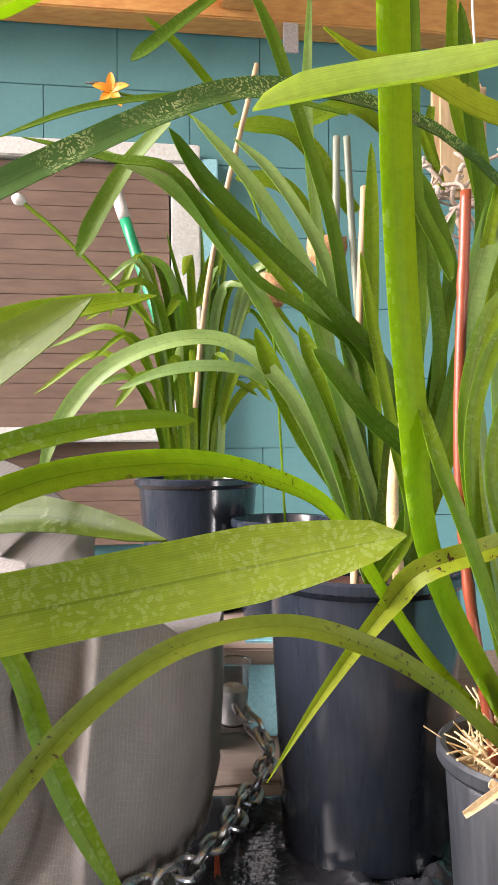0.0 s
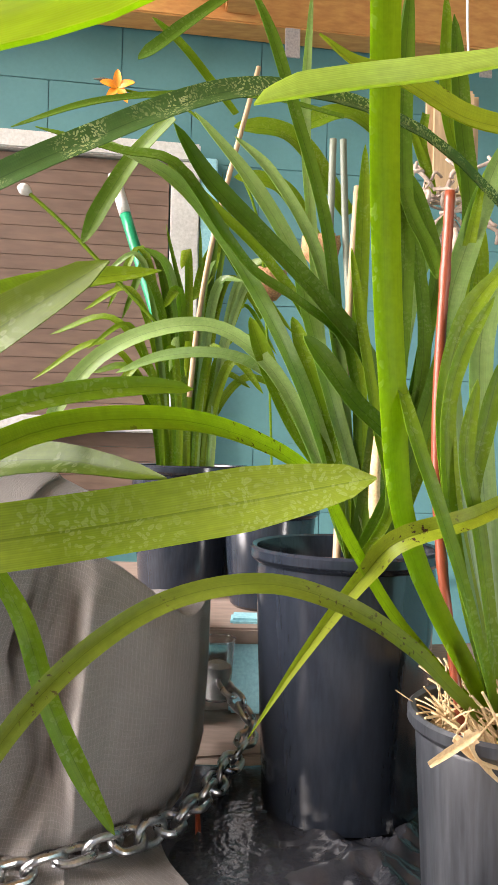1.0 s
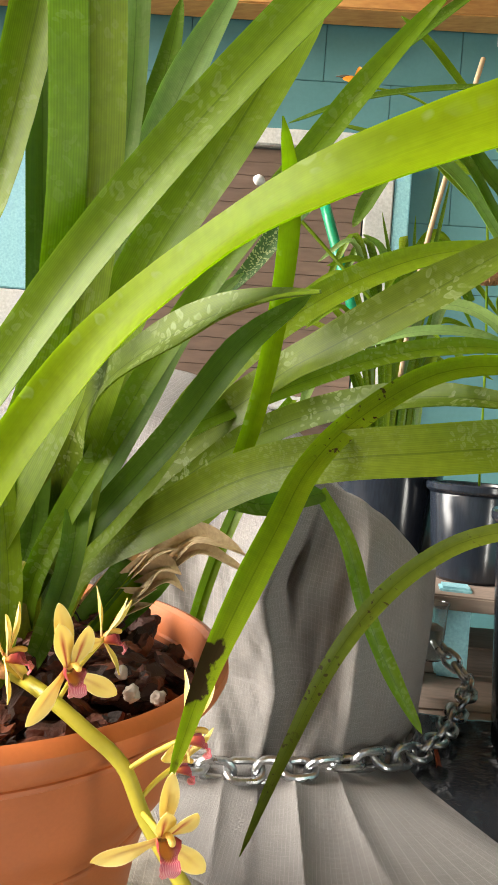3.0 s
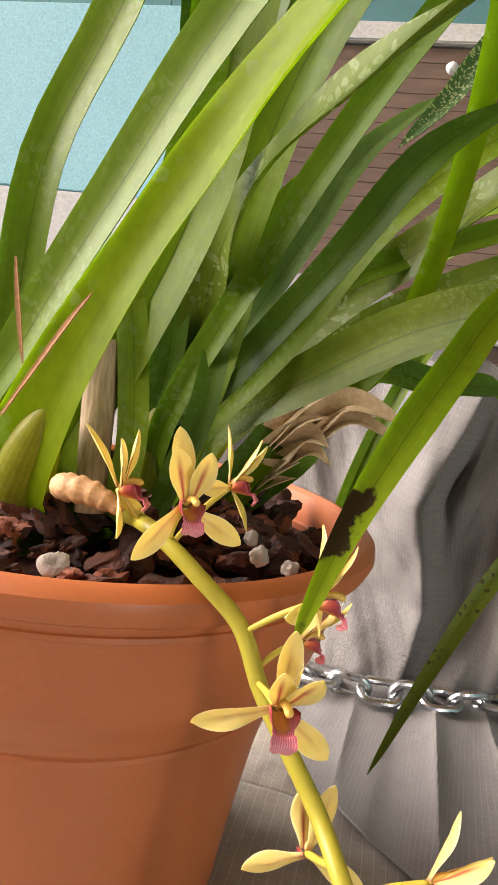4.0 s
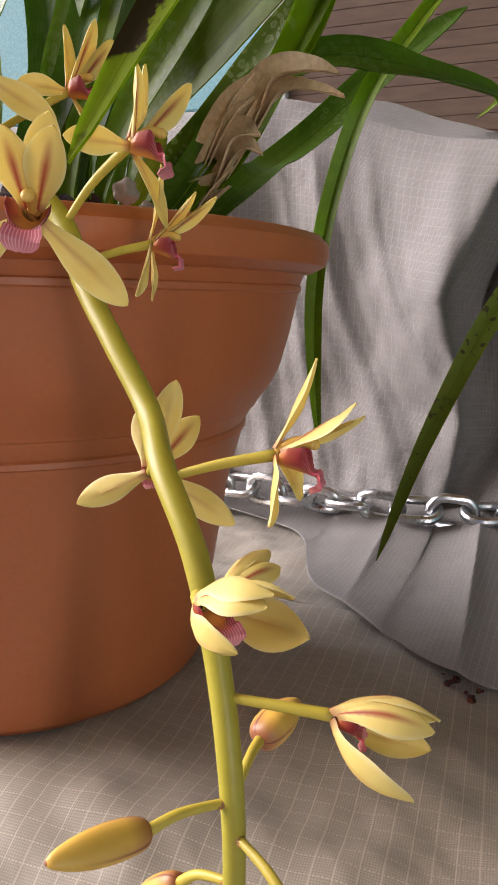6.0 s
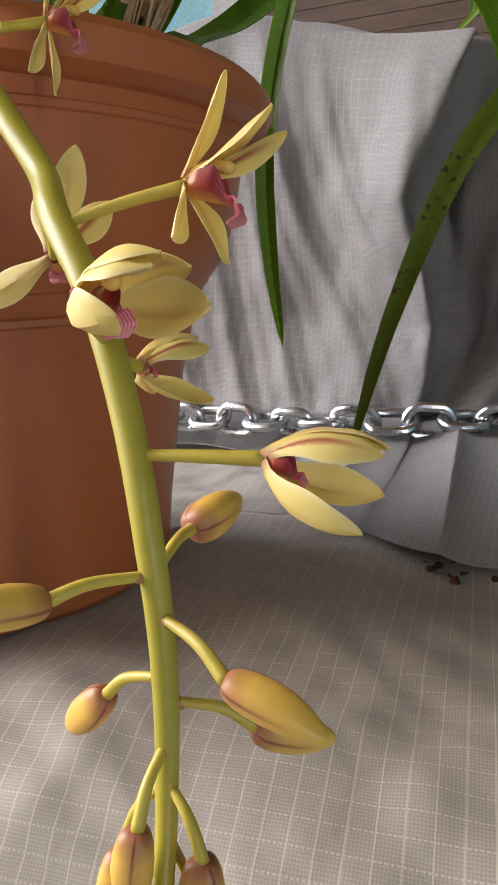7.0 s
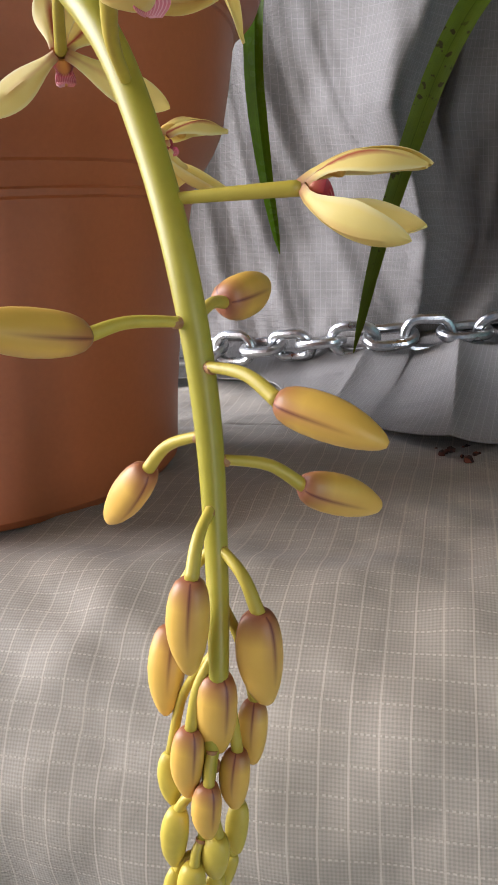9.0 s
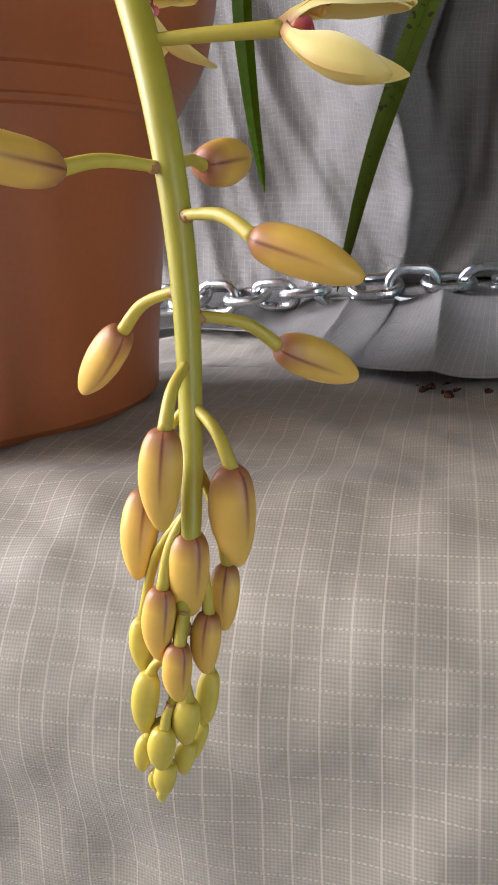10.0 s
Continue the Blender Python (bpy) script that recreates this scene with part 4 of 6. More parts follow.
# folded blade that hangs over the canvas
blade([(-0.310, 0.367, 0.327), (-0.280, 0.385, 0.372), (-0.248, 0.405, 0.391), (-0.218, 0.420, 0.388), (-0.203, 0.455, 0.389), (-0.178, 0.530, 0.393)], 0.021, LEAF_DARK, tip=0.05)
leaf(orchid, [(-0.183, 0.525, 0.395), (-0.156, 0.524, 0.354), (-0.133, 0.522, 0.290), (-0.105, 0.518, 0.236), (-0.0794, 0.5135, 0.197)], 0.0165, LEAF_MID, tip=0.3)
blade([(-0.287, 0.391, 0.327), (-0.297, 0.445, 0.348), (-0.290, 0.491, 0.378), (-0.255, 0.516, 0.418), (-0.210, 0.530, 0.451)], 0.024, LEAF_DARK)
leaf(orchid, [(-0.215, 0.540, 0.475), (-0.223, 0.521, 0.458), (-0.226, 0.481, 0.426), (-0.240, 0.447, 0.381), (-0.257, 0.443, 0.329), (-0.271, 0.453, 0.275), (-0.276, 0.466, 0.220), (-0.279, 0.484, 0.168)], 0.0115, LEAF_MID, fold=0.3, n=36)
blade([(-0.285, 0.375, 0.335), (-0.258, 0.375, 0.372), (-0.239, 0.370, 0.397), (-0.230, 0.375, 0.425)], 0.018, LEAF_BRIGHT, fold=0.3, tip=0.1)
# swollen leaf bases
for pts, r in (([(-0.400, 0.248, 0.275), (-0.378, 0.234, 0.313), (-0.355, 0.221, 0.352)], 0.0165), ([(-0.351, 0.306, 0.280), (-0.346, 0.302, 0.321), (-0.341, 0.298, 0.355)], 0.013), ([(-0.352, 0.346, 0.284), (-0.339, 0.350, 0.322), (-0.320, 0.360, 0.352)], 0.013), ([(-0.435, 0.275, 0.275), (-0.432, 0.272, 0.315), (-0.425, 0.268, 0.355)], 0.014)):
    part("pseudobulb", tube(pts, lambda s, r=r: r * (0.75 + 0.45 * math.sin(math.pi * (0.15 + 0.6 * s))) * (1 - 0.35 * s) * max(0.05, 1 - s ** 5) ** 0.5, 20, 16), OLIVE, orchid, "swollen olive-green leaf base")
# dry edges of the old sheaths, and the papery bracts round the foot of the stem
for pts in ([(-0.351, 0.184, 0.348), (-0.340, 0.1938, 0.3756), (-0.3332, 0.200, 0.3923), (-0.3275, 0.2048, 0.4043)], [(-0.3704, 0.2043, 0.4161), (-0.3646, 0.2033, 0.3921), (-0.3586, 0.2027, 0.3694)]):
    leaf(orchid, pts, 0.0022, RUST, "sheath_edge", "rust-brown dry sheath edge", n=16, tip=0.4, base=0.5)
part("bract", tube([(-0.345, 0.222, 0.314), (-0.330, 0.2075, 0.3185), (-0.3165, 0.2080, 0.3180), (-0.3025, 0.2090, 0.3135)], lambda s: 0.0062 * math.sin(math.pi * (0.2 + 0.72 * s)) ** 0.6 * (1 + 0.12 * math.sin(40 * s)), 20, 12), BRACT, orchid, "papery tan bract round the foot of the flower stem")
# old leaf bases, dry and split
for pts, w in (
    ([(-0.3376, 0.4138, 0.2863), (-0.2963, 0.3969, 0.3306), (-0.261, 0.3823, 0.3586), (-0.2362, 0.3722, 0.3624), (-0.2197, 0.3654, 0.3529)], 0.019),
    ([(-0.3336, 0.4098, 0.2863), (-0.3017, 0.3954, 0.3254), (-0.2802, 0.3843, 0.3361), (-0.2658, 0.3769, 0.3385)], 0.024),
    ([(-0.3496, 0.4138, 0.2913), (-0.3149, 0.399, 0.3312), (-0.2898, 0.3861, 0.3525), (-0.2718, 0.3789, 0.3685)], 0.015),
    ([(-0.3376, 0.4018, 0.2863), (-0.3085, 0.3909, 0.3116), (-0.2833, 0.38, 0.3208)], 0.02),
    ([(-0.3676, 0.4078, 0.2863), (-0.3596, 0.4078, 0.3363), (-0.3496, 0.4098, 0.3663), (-0.3376, 0.4118, 0.3913)], 0.014),
):
    for k in (1, 2):
        off = Vector(((k - 1) * 0.0022, (k - 1) * -0.002, (k - 1) * -0.0032))
        strip = [Vector(p) + Vector((0.008, -0.021, 0.006)) + off * (0.4 + q) + Vector((0, 0, 0.003 * math.sin(3.1 * q + k))) for q, p in enumerate(pts)]
        strip = strip if k == 1 else strip[:-1] + [strip[-2].lerp(strip[-1], 0.3 + 0.25 * k)]
        leaf(orchid, strip, w * (1.0 if k == 1 else 0.55), DRY, "dry_sheath", "dry straw-brown leaf sheath", fold=0.4, wave=0.0007, blunt=0.9, tip=0.5)
part("old_stub", tube([(-0.341, 0.242, 0.300), (-0.3497, 0.2493, 0.385)], lambda s: 0.0078 + 0.001 * s, 20, 12), DEADWOOD, orchid, "dry cut-off leaf stub")

# ---- the flower stem ----
STEM_PTS = [(-0.3123, 0.2319, 0.3056), (-0.2952, 0.2139, 0.3096), (-0.2765, 0.1988, 0.3100), (-0.2550, 0.1965, 0.2980), (-0.2363, 0.1986, 0.2831), (-0.2228, 0.1946, 0.2630), (-0.2056, 0.1890, 0.2451), (-0.1899, 0.1835, 0.2292), (-0.1765, 0.1718, 0.2182), (-0.1610, 0.1642, 0.2006), (-0.1512, 0.1596, 0.1788), (-0.1439, 0.1547, 0.1554), (-0.1423, 0.1547, 0.1315), (-0.1424, 0.1532, 0.1066), (-0.1405, 0.1463, 0.0833), (-0.1447, 0.1456, 0.0614), (-0.1489, 0.1448, 0.0394), (-0.1525, 0.1442, 0.0206)]
part("flower_stem", tube(STEM_PTS, lambda s: float(np.interp(s, (0, 0.47, 0.6, 0.72, 0.83, 1), (0.0036, 0.0034, 0.003, 0.0026, 0.0019, 0.0005))), 90, 14), STEM, orchid, "thick yellow-green hanging flower stem")


STEM_LINE = spline(STEM_PTS, 260)


def on_stem(p):
    """The point of the stem nearest to p."""
    return min(STEM_LINE, key=lambda q: (q - Vector(p)).length)


def petal_bm(length, width, curve, cup=0.25, keel=0.0):
    """A petal along +y, its face up +z, curving by the given angle; oblong, narrow at its foot, rounded to a blunt point."""
    bm = bmesh.new()
    uvl = bm.loops.layers.uv.new("UVMap")
    n, us = 18, (-1, -0.8, -0.45, 0, 0.45, 0.8, 1)
    m = 2 * len(us)
    rows = []
    for i in range(n + 1):
        s = math.sin(math.pi / 2 * i / n) ** 0.9
        a = curve * s
        k = s / 0.58
        w = 0.32 + 0.68 * (k * k * (3 - 2 * k)) if s < 0.58 else max(0.0, 1 - ((s - 0.58) / 0.42) ** 2.0) ** 0.72
        w = max(0.025, w) * width / 2
        y, z = (length * math.sin(a) / curve, length * (1 - math.cos(a)) / curve) if abs(curve) > 1e-3 else (length * s, 0)
        thick = 0.0007 * (1 - 0.6 * s)
        lift = [cup * w * u * u - keel * w * math.exp(-9 * u * u) + 0.0002 * math.sin(9 * s + 4 * u) for u in us]
        up = Vector((0, -math.sin(a), math.cos(a)))
        mid = Vector((0, y, z))
        rows.append(([bm.verts.new(mid + Vector((u * w, 0, 0)) + up * (q + thick / 2 * (1 - u ** 4))) for u, q in zip(us, lift)] + [bm.verts.new(mid + Vector((u * w * 0.985, 0, 0)) + up * (q - 0.00008 - thick / 2 * (1 - u ** 4))) for u, q in zip(us[::-1], lift[::-1])], s))
    uu = [0.5 + u / 2 for u in us] + [0.5 + u / 2 for u in us[::-1]]
    for (a, s0), (b, s1) in zip(rows, rows[1:]):
        for j in range(m):
            k = (j + 1) % m
            f = bm.faces.new((a[j], a[k], b[k], b[j]))
            for lp, q in zip(f.loops, ((uu[j], s0), (uu[k], s0), (uu[k], s1), (uu[j], s1))):
                lp[uvl].uv = q
    bm.faces.new(rows[0][0])
    bm.faces.new(rows[-1][0][::-1])
    bmesh.ops.recalc_face_normals(bm, faces=bm.faces)
    return bm


def lip_bm(size, curl=1.0):
    """The lip, forward along +y from the heart: a trough with upright side lobes, then a tongue that rolls down and under."""
    bm = bmesh.new()
    uvl = bm.loops.layers.uv.new("UVMap")
    n, us = 26, [-1, -0.8, -0.55, -0.28, 0, 0.28, 0.55, 0.8, 1]
    rows = []
    y, z, a = 0.0, -0.0005, 0.15
    step = 0.8 * size / n
    for i in range(n + 1):
        s = i / n
        arc = size * float(np.interp(s, (0, 0.12, 0.36, 0.47, 0.54, 0.6, 0.76, 0.9, 0.97, 1.0), (0.2, 0.36, 0.46, 0.36, 0.22, 0.19, 0.24, 0.22, 0.14, 0.03)))
        open_ = float(np.interp(s, (0, 0.4, 0.5, 0.6, 1.0), (1.7, 1.75, 1.3, 0.5, 0.45)))
        r = arc / open_
        up = Vector((0, math.sin(a), math.cos(a)))
        mid = Vector((0, y, z))
        ruffle = size * 0.02 * math.sin(s * 40) * (s > 0.55)
        rows.append(([bm.verts.new(mid + Vector((r * math.sin(u * open_), 0, 0)) + up * (r * (1 - math.cos(u * open_)) + ruffle * abs(u))) for u in us] + [bm.verts.new(mid + Vector((r * 0.97 * math.sin(u * open_), 0, 0)) + up * (r * (1 - math.cos(u * open_)) + ruffle * abs(u) - 0.0005)) for u in us[::-1]], s))
        a += -0.006 if s < 0.58 else 0.25 * curl
        y += step * math.cos(a)
        z -= step * math.sin(a)
    m = 2 * len(us)
    uu = [0.5 + u / 2 for u in us] + [0.5 + u / 2 for u in us[::-1]]
    for (p, s0), (q, s1) in zip(rows, rows[1:]):
        for j in range(m):
            k = (j + 1) % m
            f = bm.faces.new((p[j], p[k], q[k], q[j]))
            for lp, c in zip(f.loops, ((uu[j], s0), (uu[k], s0), (uu[k], s1), (uu[j], s1))):
                lp[uvl].uv = c
    bm.faces.new(rows[0][0])
    bm.faces.new(rows[-1][0][::-1])
    bmesh.ops.recalc_face_normals(bm, faces=bm.faces)
    return bm


def flower(at, facing, up, node_at, size=0.024, spread=1.0, label="", bend=0.3, curl=1.0, tips=(), lip_tilt=0.0, lip_size=1.0):
    """A flower whose heart is at, looking along facing; its stalk comes from node_at. spread 1 is open, 0 almost shut.
    tips: where the dorsal sepal, the two lateral sepals and the two petals end, None to leave one to the spread."""
    at, facing = Vector(at), Vector(facing).normalized()
    side = facing.cross(Vector(up)).normalized()
    upv = side.cross(facing)
    # local: x side, y facing, z up
    m = Matrix(((-side.x, facing.x, upv.x, at.x), (-side.y, facing.y, upv.y, at.y), (-side.z, facing.z, upv.z, at.z), (0, 0, 0, 1)))
    fl = new("flower")
    fl.parent = orchid
    fl.matrix_parent_inverse = orchid.matrix_basis.inverted()
    fl.matrix_basis = Matrix.Translation(at)
    if label:
        fl["label"] = label
    vary = random.Random(int(1e5 * abs(at.x + at.z)))

    def place(name, bm, tilt, roll, material, off=(0, 0, 0)):
        # the petal lies along +y face +z; stand it up along +z facing +y, open it by tilt, turn it round the flower's axis by roll
        q = m @ Matrix.Translation(off) @ Matrix.Rotation(roll + radians(vary.uniform(-4, 4)), 4, 'Y') @ Matrix.Rotation(radians(90) - tilt, 4, 'X') @ Matrix.Rotation(math.pi, 4, 'Y')
        return part(name, moved(bm, q), material, fl)
    o = spread
    shut = 1 - o
    t_s = radians(8) + shut * radians(40)
    t_p = radians(34) + shut * radians(20)
    cs = shut * 1.5 - bend * 0.6 * o
    e = size * 0.05
    tips = list(tips) + [None] * (5 - len(tips))

    def grow(k, name, length, width, curve, cup, keel, tilt, roll, material, off):
        if tips[k] is None:
            return place(name, petal_bm(length, width, curve, cup, keel), tilt, roll, material, off)
        root = m @ Vector(off)
        run = Vector(tips[k]) - root
        far = run.length * (curve / 2) / math.sin(curve / 2) if abs(curve) > 1e-3 else run.length
        ch = run.normalized()
        out = upv * math.cos(roll) - side * math.sin(roll)
        nrm = facing - out * 1.6 * shut
        nrm = (nrm - ch * nrm.dot(ch)).normalized()
        c, q = math.cos(curve / 2), math.sin(curve / 2)
        y, z = ch * c - nrm * q, ch * q + nrm * c
        x = y.cross(z)
        mm = Matrix((x, y, z)).transposed().to_4x4()
        mm.translation = root
        return part(name, moved(petal_bm(far, width * (0.6 + 0.4 * far / length), curve, cup, keel), mm), material, fl)
    cup = 0.2 + 0.5 * shut
    ws = size * (0.34 + 0.07 * shut)
    grow(0, "sepal", size * 1.02, ws, cs, cup, 0.1, t_s - radians(1), radians(2), SEPAL, (0, -0.0006, e))
    grow(1, "sepal", size * 1.06, ws, cs * 1.1, cup, 0.1, t_s - radians(2), radians(116 + 16 * shut), SEPAL, (e, 0, -e * 0.5))
    grow(2, "sepal", size * 1.06, ws, cs * 1.1, cup, 0.1, t_s - radians(2), radians(-117 - 16 * shut), SEPAL, (-e, 0, -e * 0.5))
    grow(3, "petal", size * 0.88, size * 0.36, cs + 0.1, 0.3, 0.0, t_p, radians(22 + 12 * shut), PETAL, (e, 0.0012, e))
    grow(4, "petal", size * 0.88, size * 0.36, cs + 0.1, 0.3, 0.0, t_p + radians(3), radians(-21 - 12 * shut), PETAL, (-e, 0.0012, e))
    part("lip", moved(lip_bm(0.72 * size * lip_size * (1 - 0.2 * shut), curl), m @ Matrix.Translation((0, 0.0005, -0.0012)) @ Matrix.Rotation(radians(-6 * o + 30 * shut + lip_tilt), 4, 'X')), LIP, fl, "rose-striped lip with a yellow keel")
    col = [m @ Vector((0, size * c[0], size * c[1])) for c in ((0, 0.03), (0.1, 0.11), (0.23, 0.15), (0.34, 0.13))]
    part("column", tube(col, lambda s: size * (0.044 + 0.01 * s), 10, 12), COLUMN, fl, "pale yellow arched column")
    bm = bmesh.new()
    bmesh.ops.create_uvsphere(bm, u_segments=14, v_segments=10, radius=size * 0.05)
    part("anther_cap", moved(bm, Matrix.Translation(col[-1])), COLUMN, fl)
    node_at = on_stem(node_at)
    mid = Vector(node_at).lerp(at, 0.55) - facing * size * 0.07
    part("pedicel", tube([node_at, mid, at], lambda s: 0.0011 + 0.0004 * s, 14, 10), PEDICEL, fl)
    return fl


CAM = (0.6, -0.72, -0.1)
flower((-0.2622, 0.1890, 0.3269), (0.75, -0.64, -0.03), (0.1, 0.1, 1), (-0.2716, 0.2000, 0.3075), 0.028, tips=((-0.2700, 0.1915, 0.3563), (-0.2438, 0.2057, 0.3127), (-0.2712, 0.1695, 0.3070), (-0.2516, 0.1845, 0.3496), (-0.2640, 0.1800, 0.3500)))
flower((-0.2995, 0.2004, 0.3243), (0.9, 0.3, 0.1), (0.0, 0.1, 1), (-0.2960, 0.2139, 0.3096), 0.027, tips=((-0.3164, 0.1960, 0.3497), (-0.2935, 0.2160, 0.3080), (-0.2900, 0.1880, 0.3075), (-0.2986, 0.2090, 0.3498), (-0.2985, 0.1960, 0.3465)))
flower((-0.2622, 0.2298, 0.3304), (0.9, 0.25, 0.1), (-0.1, 0.1, 1), (-0.2700, 0.1990, 0.3080), 0.0255, tips=((-0.2703, 0.2367, 0.3555), (-0.2548, 0.2380, 0.3103), (-0.2680, 0.2120, 0.3300), (-0.2522, 0.2416, 0.3492), (-0.2511, 0.2314, 0.3524)))
flower((-0.2068, 0.1963, 0.3011), (0.92, 0.37, -0.05), (-0.1, 0.1, 1), (-0.2309, 0.1960, 0.2830), 0.0265, tips=((-0.2130, 0.2110, 0.3270), (-0.2104, 0.2186, 0.2812), (-0.2113, 0.1752, 0.2998), (-0.1989, 0.2145, 0.3207), (-0.2040, 0.1960, 0.3220)), curl=1.2)
flower((-0.2035, 0.1570, 0.2775), (0.6, -0.78, -0.08), (0.1, 0.1, 1), (-0.2250, 0.1950, 0.2650), 0.0275, tips=((-0.2025, 0.1620, 0.3016), (-0.1885, 0.1735, 0.2570), (-0.2320, 0.1550, 0.2635), (-0.1880, 0.1490, 0.2940), (-0.1991, 0.1447, 0.2944)), curl=0.8)
flower((-0.2167, 0.2185, 0.2767), (0.88, 0.45, -0.1), (0.1, 0.1, 1), (-0.2270, 0.1950, 0.2690), 0.0235, tips=((-0.2080, 0.2120, 0.2990), (-0.2200, 0.2230, 0.2590), (-0.2120, 0.2050, 0.2600), (-0.2018, 0.2330, 0.2923), (-0.2050, 0.2260, 0.2930)), curl=1.3)
flower((-0.1933, 0.1888, 0.2113), (-0.6, 0.78, -0.15), (0, 0, 1), (-0.1830, 0.1790, 0.2120), 0.0255, lip_size=0.6, tips=((-0.1885, 0.1941, 0.2371), (-0.2155, 0.1823, 0.1998), (-0.1720, 0.2000, 0.1967), (-0.2010, 0.1960, 0.2300), (-0.1898, 0.2072, 0.2254)))
flower((-0.1501, 0.1828, 0.2223), (0.93, 0.32, -0.05), (0.0, 0.1, 1), (-0.1740, 0.1710, 0.2160), 0.0265, tips=((-0.1446, 0.1918, 0.2455), (-0.1524, 0.2028, 0.2074), (-0.1412, 0.1641, 0.2103), (-0.1322, 0.1941, 0.2322), (-0.1316, 0.1866, 0.2359)), curl=1.2)
flower((-0.1617, 0.1780, 0.1856), (0.15, 0.97, -0.1), (0.0, 0, 1), (-0.1560, 0.1640, 0.1900), 0.0215, 0.4, lip_size=0.45, tips=((-0.1625, 0.2029, 0.1902), (-0.1568, 0.2005, 0.1756), (-0.1720, 0.1990, 0.1790)))
flower((-0.1437, 0.1414, 0.1999), (0.93, -0.3, -0.12), (0.1, -0.1, 1), (-0.1553, 0.1600, 0.1934), 0.028, 0.3, tips=((-0.1265, 0.1395, 0.2060), (-0.1206, 0.1428, 0.1983), (-0.1296, 0.1327, 0.1973), (-0.1250, 0.1450, 0.2040), (-0.1270, 0.1380, 0.2040)), lip_size=0.85, bend=-0.9, lip_tilt=-12)
flower((-0.1247, 0.1651, 0.1706), (0.93, 0.32, -0.08), (0, 0, 1), (-0.1465, 0.1575, 0.1711), 0.0195, 0.15, lip_size=1.05, lip_tilt=-32, tips=((-0.1046, 0.1732, 0.1718), (-0.1060, 0.1770, 0.1625), (-0.1048, 0.1619, 0.1598), (-0.1036, 0.1728, 0.1722), (-0.1036, 0.1690, 0.1716)))


BUD_S = (0, 0.04, 0.12, 0.26, 0.44, 0.6, 0.75, 0.87, 0.95, 1)
BUD_R = (0.48, 0.7, 0.87, 0.98, 1.0, 0.92, 0.76, 0.55, 0.37, 0.14)


def bud(start, base, tip, r=0.0035, label=""):
    """A closed bud on its stalk: three sepals show as ridges."""
    b = new("bud")
    b.parent = orchid
    b.matrix_parent_inverse = orchid.matrix_basis.inverted()
    base, tip, start = Vector(base), Vector(tip), Vector(start)
    b.matrix_basis = Matrix.Translation(base)
    r *= 1.1 if base.z < 0.11 else 1.0
    start = on_stem(start)
    start = start + (base - start).normalized() * 0.0018
    ax = (tip - base)
    side = Vector((0.5, 0.42, 0)) * random.Random(int(1e5 * abs(base.x + base.z))).uniform(-0.7, 0.7)
    body = tube([base, base + ax * 0.5 + ax.orthogonal().normalized() * 0.0004, tip], lambda s: r * float(np.interp(s, BUD_S, BUD_R)), 22, 18, ref=-Vector(CAM) + side)
    for v in body.verts:
        q = v.co - base
        h = q.dot(ax.normalized())
        rad = q - ax.normalized() * h
        if rad.length > 1e-6:
            e1 = ax.orthogonal().normalized()
            e2 = ax.normalized().cross(e1)
            ang = math.atan2(rad.dot(e2), rad.dot(e1))
            v.co += rad * (0.07 * math.cos(3 * ang))
    part("bud_body", body, BUD if r > 0.0029 else BUD_GREEN, b)
    part("bract", tube([start, start + (base - start) * 0.12], lambda s: 0.00125 - 0.0002 * s, 4, 10), MAROON, b, "small maroon bract")
    run = base - start
    mid = start + run * 0.5 + Vector((run.x, run.y, 0)) * 0.12 + Vector((0, 0, run.length * 0.07))
    thin = min(1.0, 0.45 + r / 0.007)
    part("pedicel", tube([start, mid, base + ax * 0.03], lambda s: thin * (0.001 + 0.0004 * s), 12, 10), PEDICEL, b)
    return b


bud((-0.1442, 0.1505, 0.1496), (-0.1530, 0.1370, 0.1490), (-0.1601, 0.1156, 0.1535), 0.0040)
bud((-0.1448, 0.1618, 0.1489), (-0.1480, 0.1746, 0.1515), (-0.1467, 0.1928, 0.1538), 0.0048)
bud((-0.1395, 0.1517, 0.1424), (-0.1236, 0.1463, 0.1364), (-0.1060, 0.1486, 0.1290), 0.0038)
bud((-0.1378, 0.1541, 0.1239), (-0.1284, 0.1640, 0.1164), (-0.1180, 0.1794, 0.1077), 0.0041)
bud((-0.1450, 0.1526, 0.1284), (-0.1580, 0.1556, 0.1207), (-0.1731, 0.1590, 0.1071), 0.0039)
# the close cluster at the end
bud((-0.1405, 0.1489, 0.1165), (-0.1414, 0.1422, 0.1048), (-0.1442, 0.1424, 0.0851), 0.0036)
bud((-0.1381, 0.1514, 0.1079), (-0.1322, 0.1493, 0.0963), (-0.1334, 0.1513, 0.0758), 0.0040)
bud((-0.1404, 0.1488, 0.0959), (-0.1405, 0.1466, 0.0834), (-0.1432, 0.1475, 0.0652), 0.0037)
bud((-0.1435, 0.1529, 0.1087), (-0.1534, 0.1512, 0.0893), (-0.1539, 0.1460, 0.0719), 0.0035)
bud((-0.1397, 0.1530, 0.0978), (-0.1377, 0.1544, 0.0739), (-0.1389, 0.1532, 0.0596), 0.0028)
bud((-0.1417, 0.1485, 0.0888), (-0.1462, 0.1432, 0.0726), (-0.1486, 0.1432, 0.0565), 0.0030)
bud((-0.1381, 0.1498, 0.0876), (-0.1396, 0.1489, 0.0657), (-0.1414, 0.1486, 0.0518), 0.0028)
bud((-0.1433, 0.1477, 0.0889), (-0.1544, 0.1466, 0.0629), (-0.1546, 0.1460, 0.0504), 0.0023)
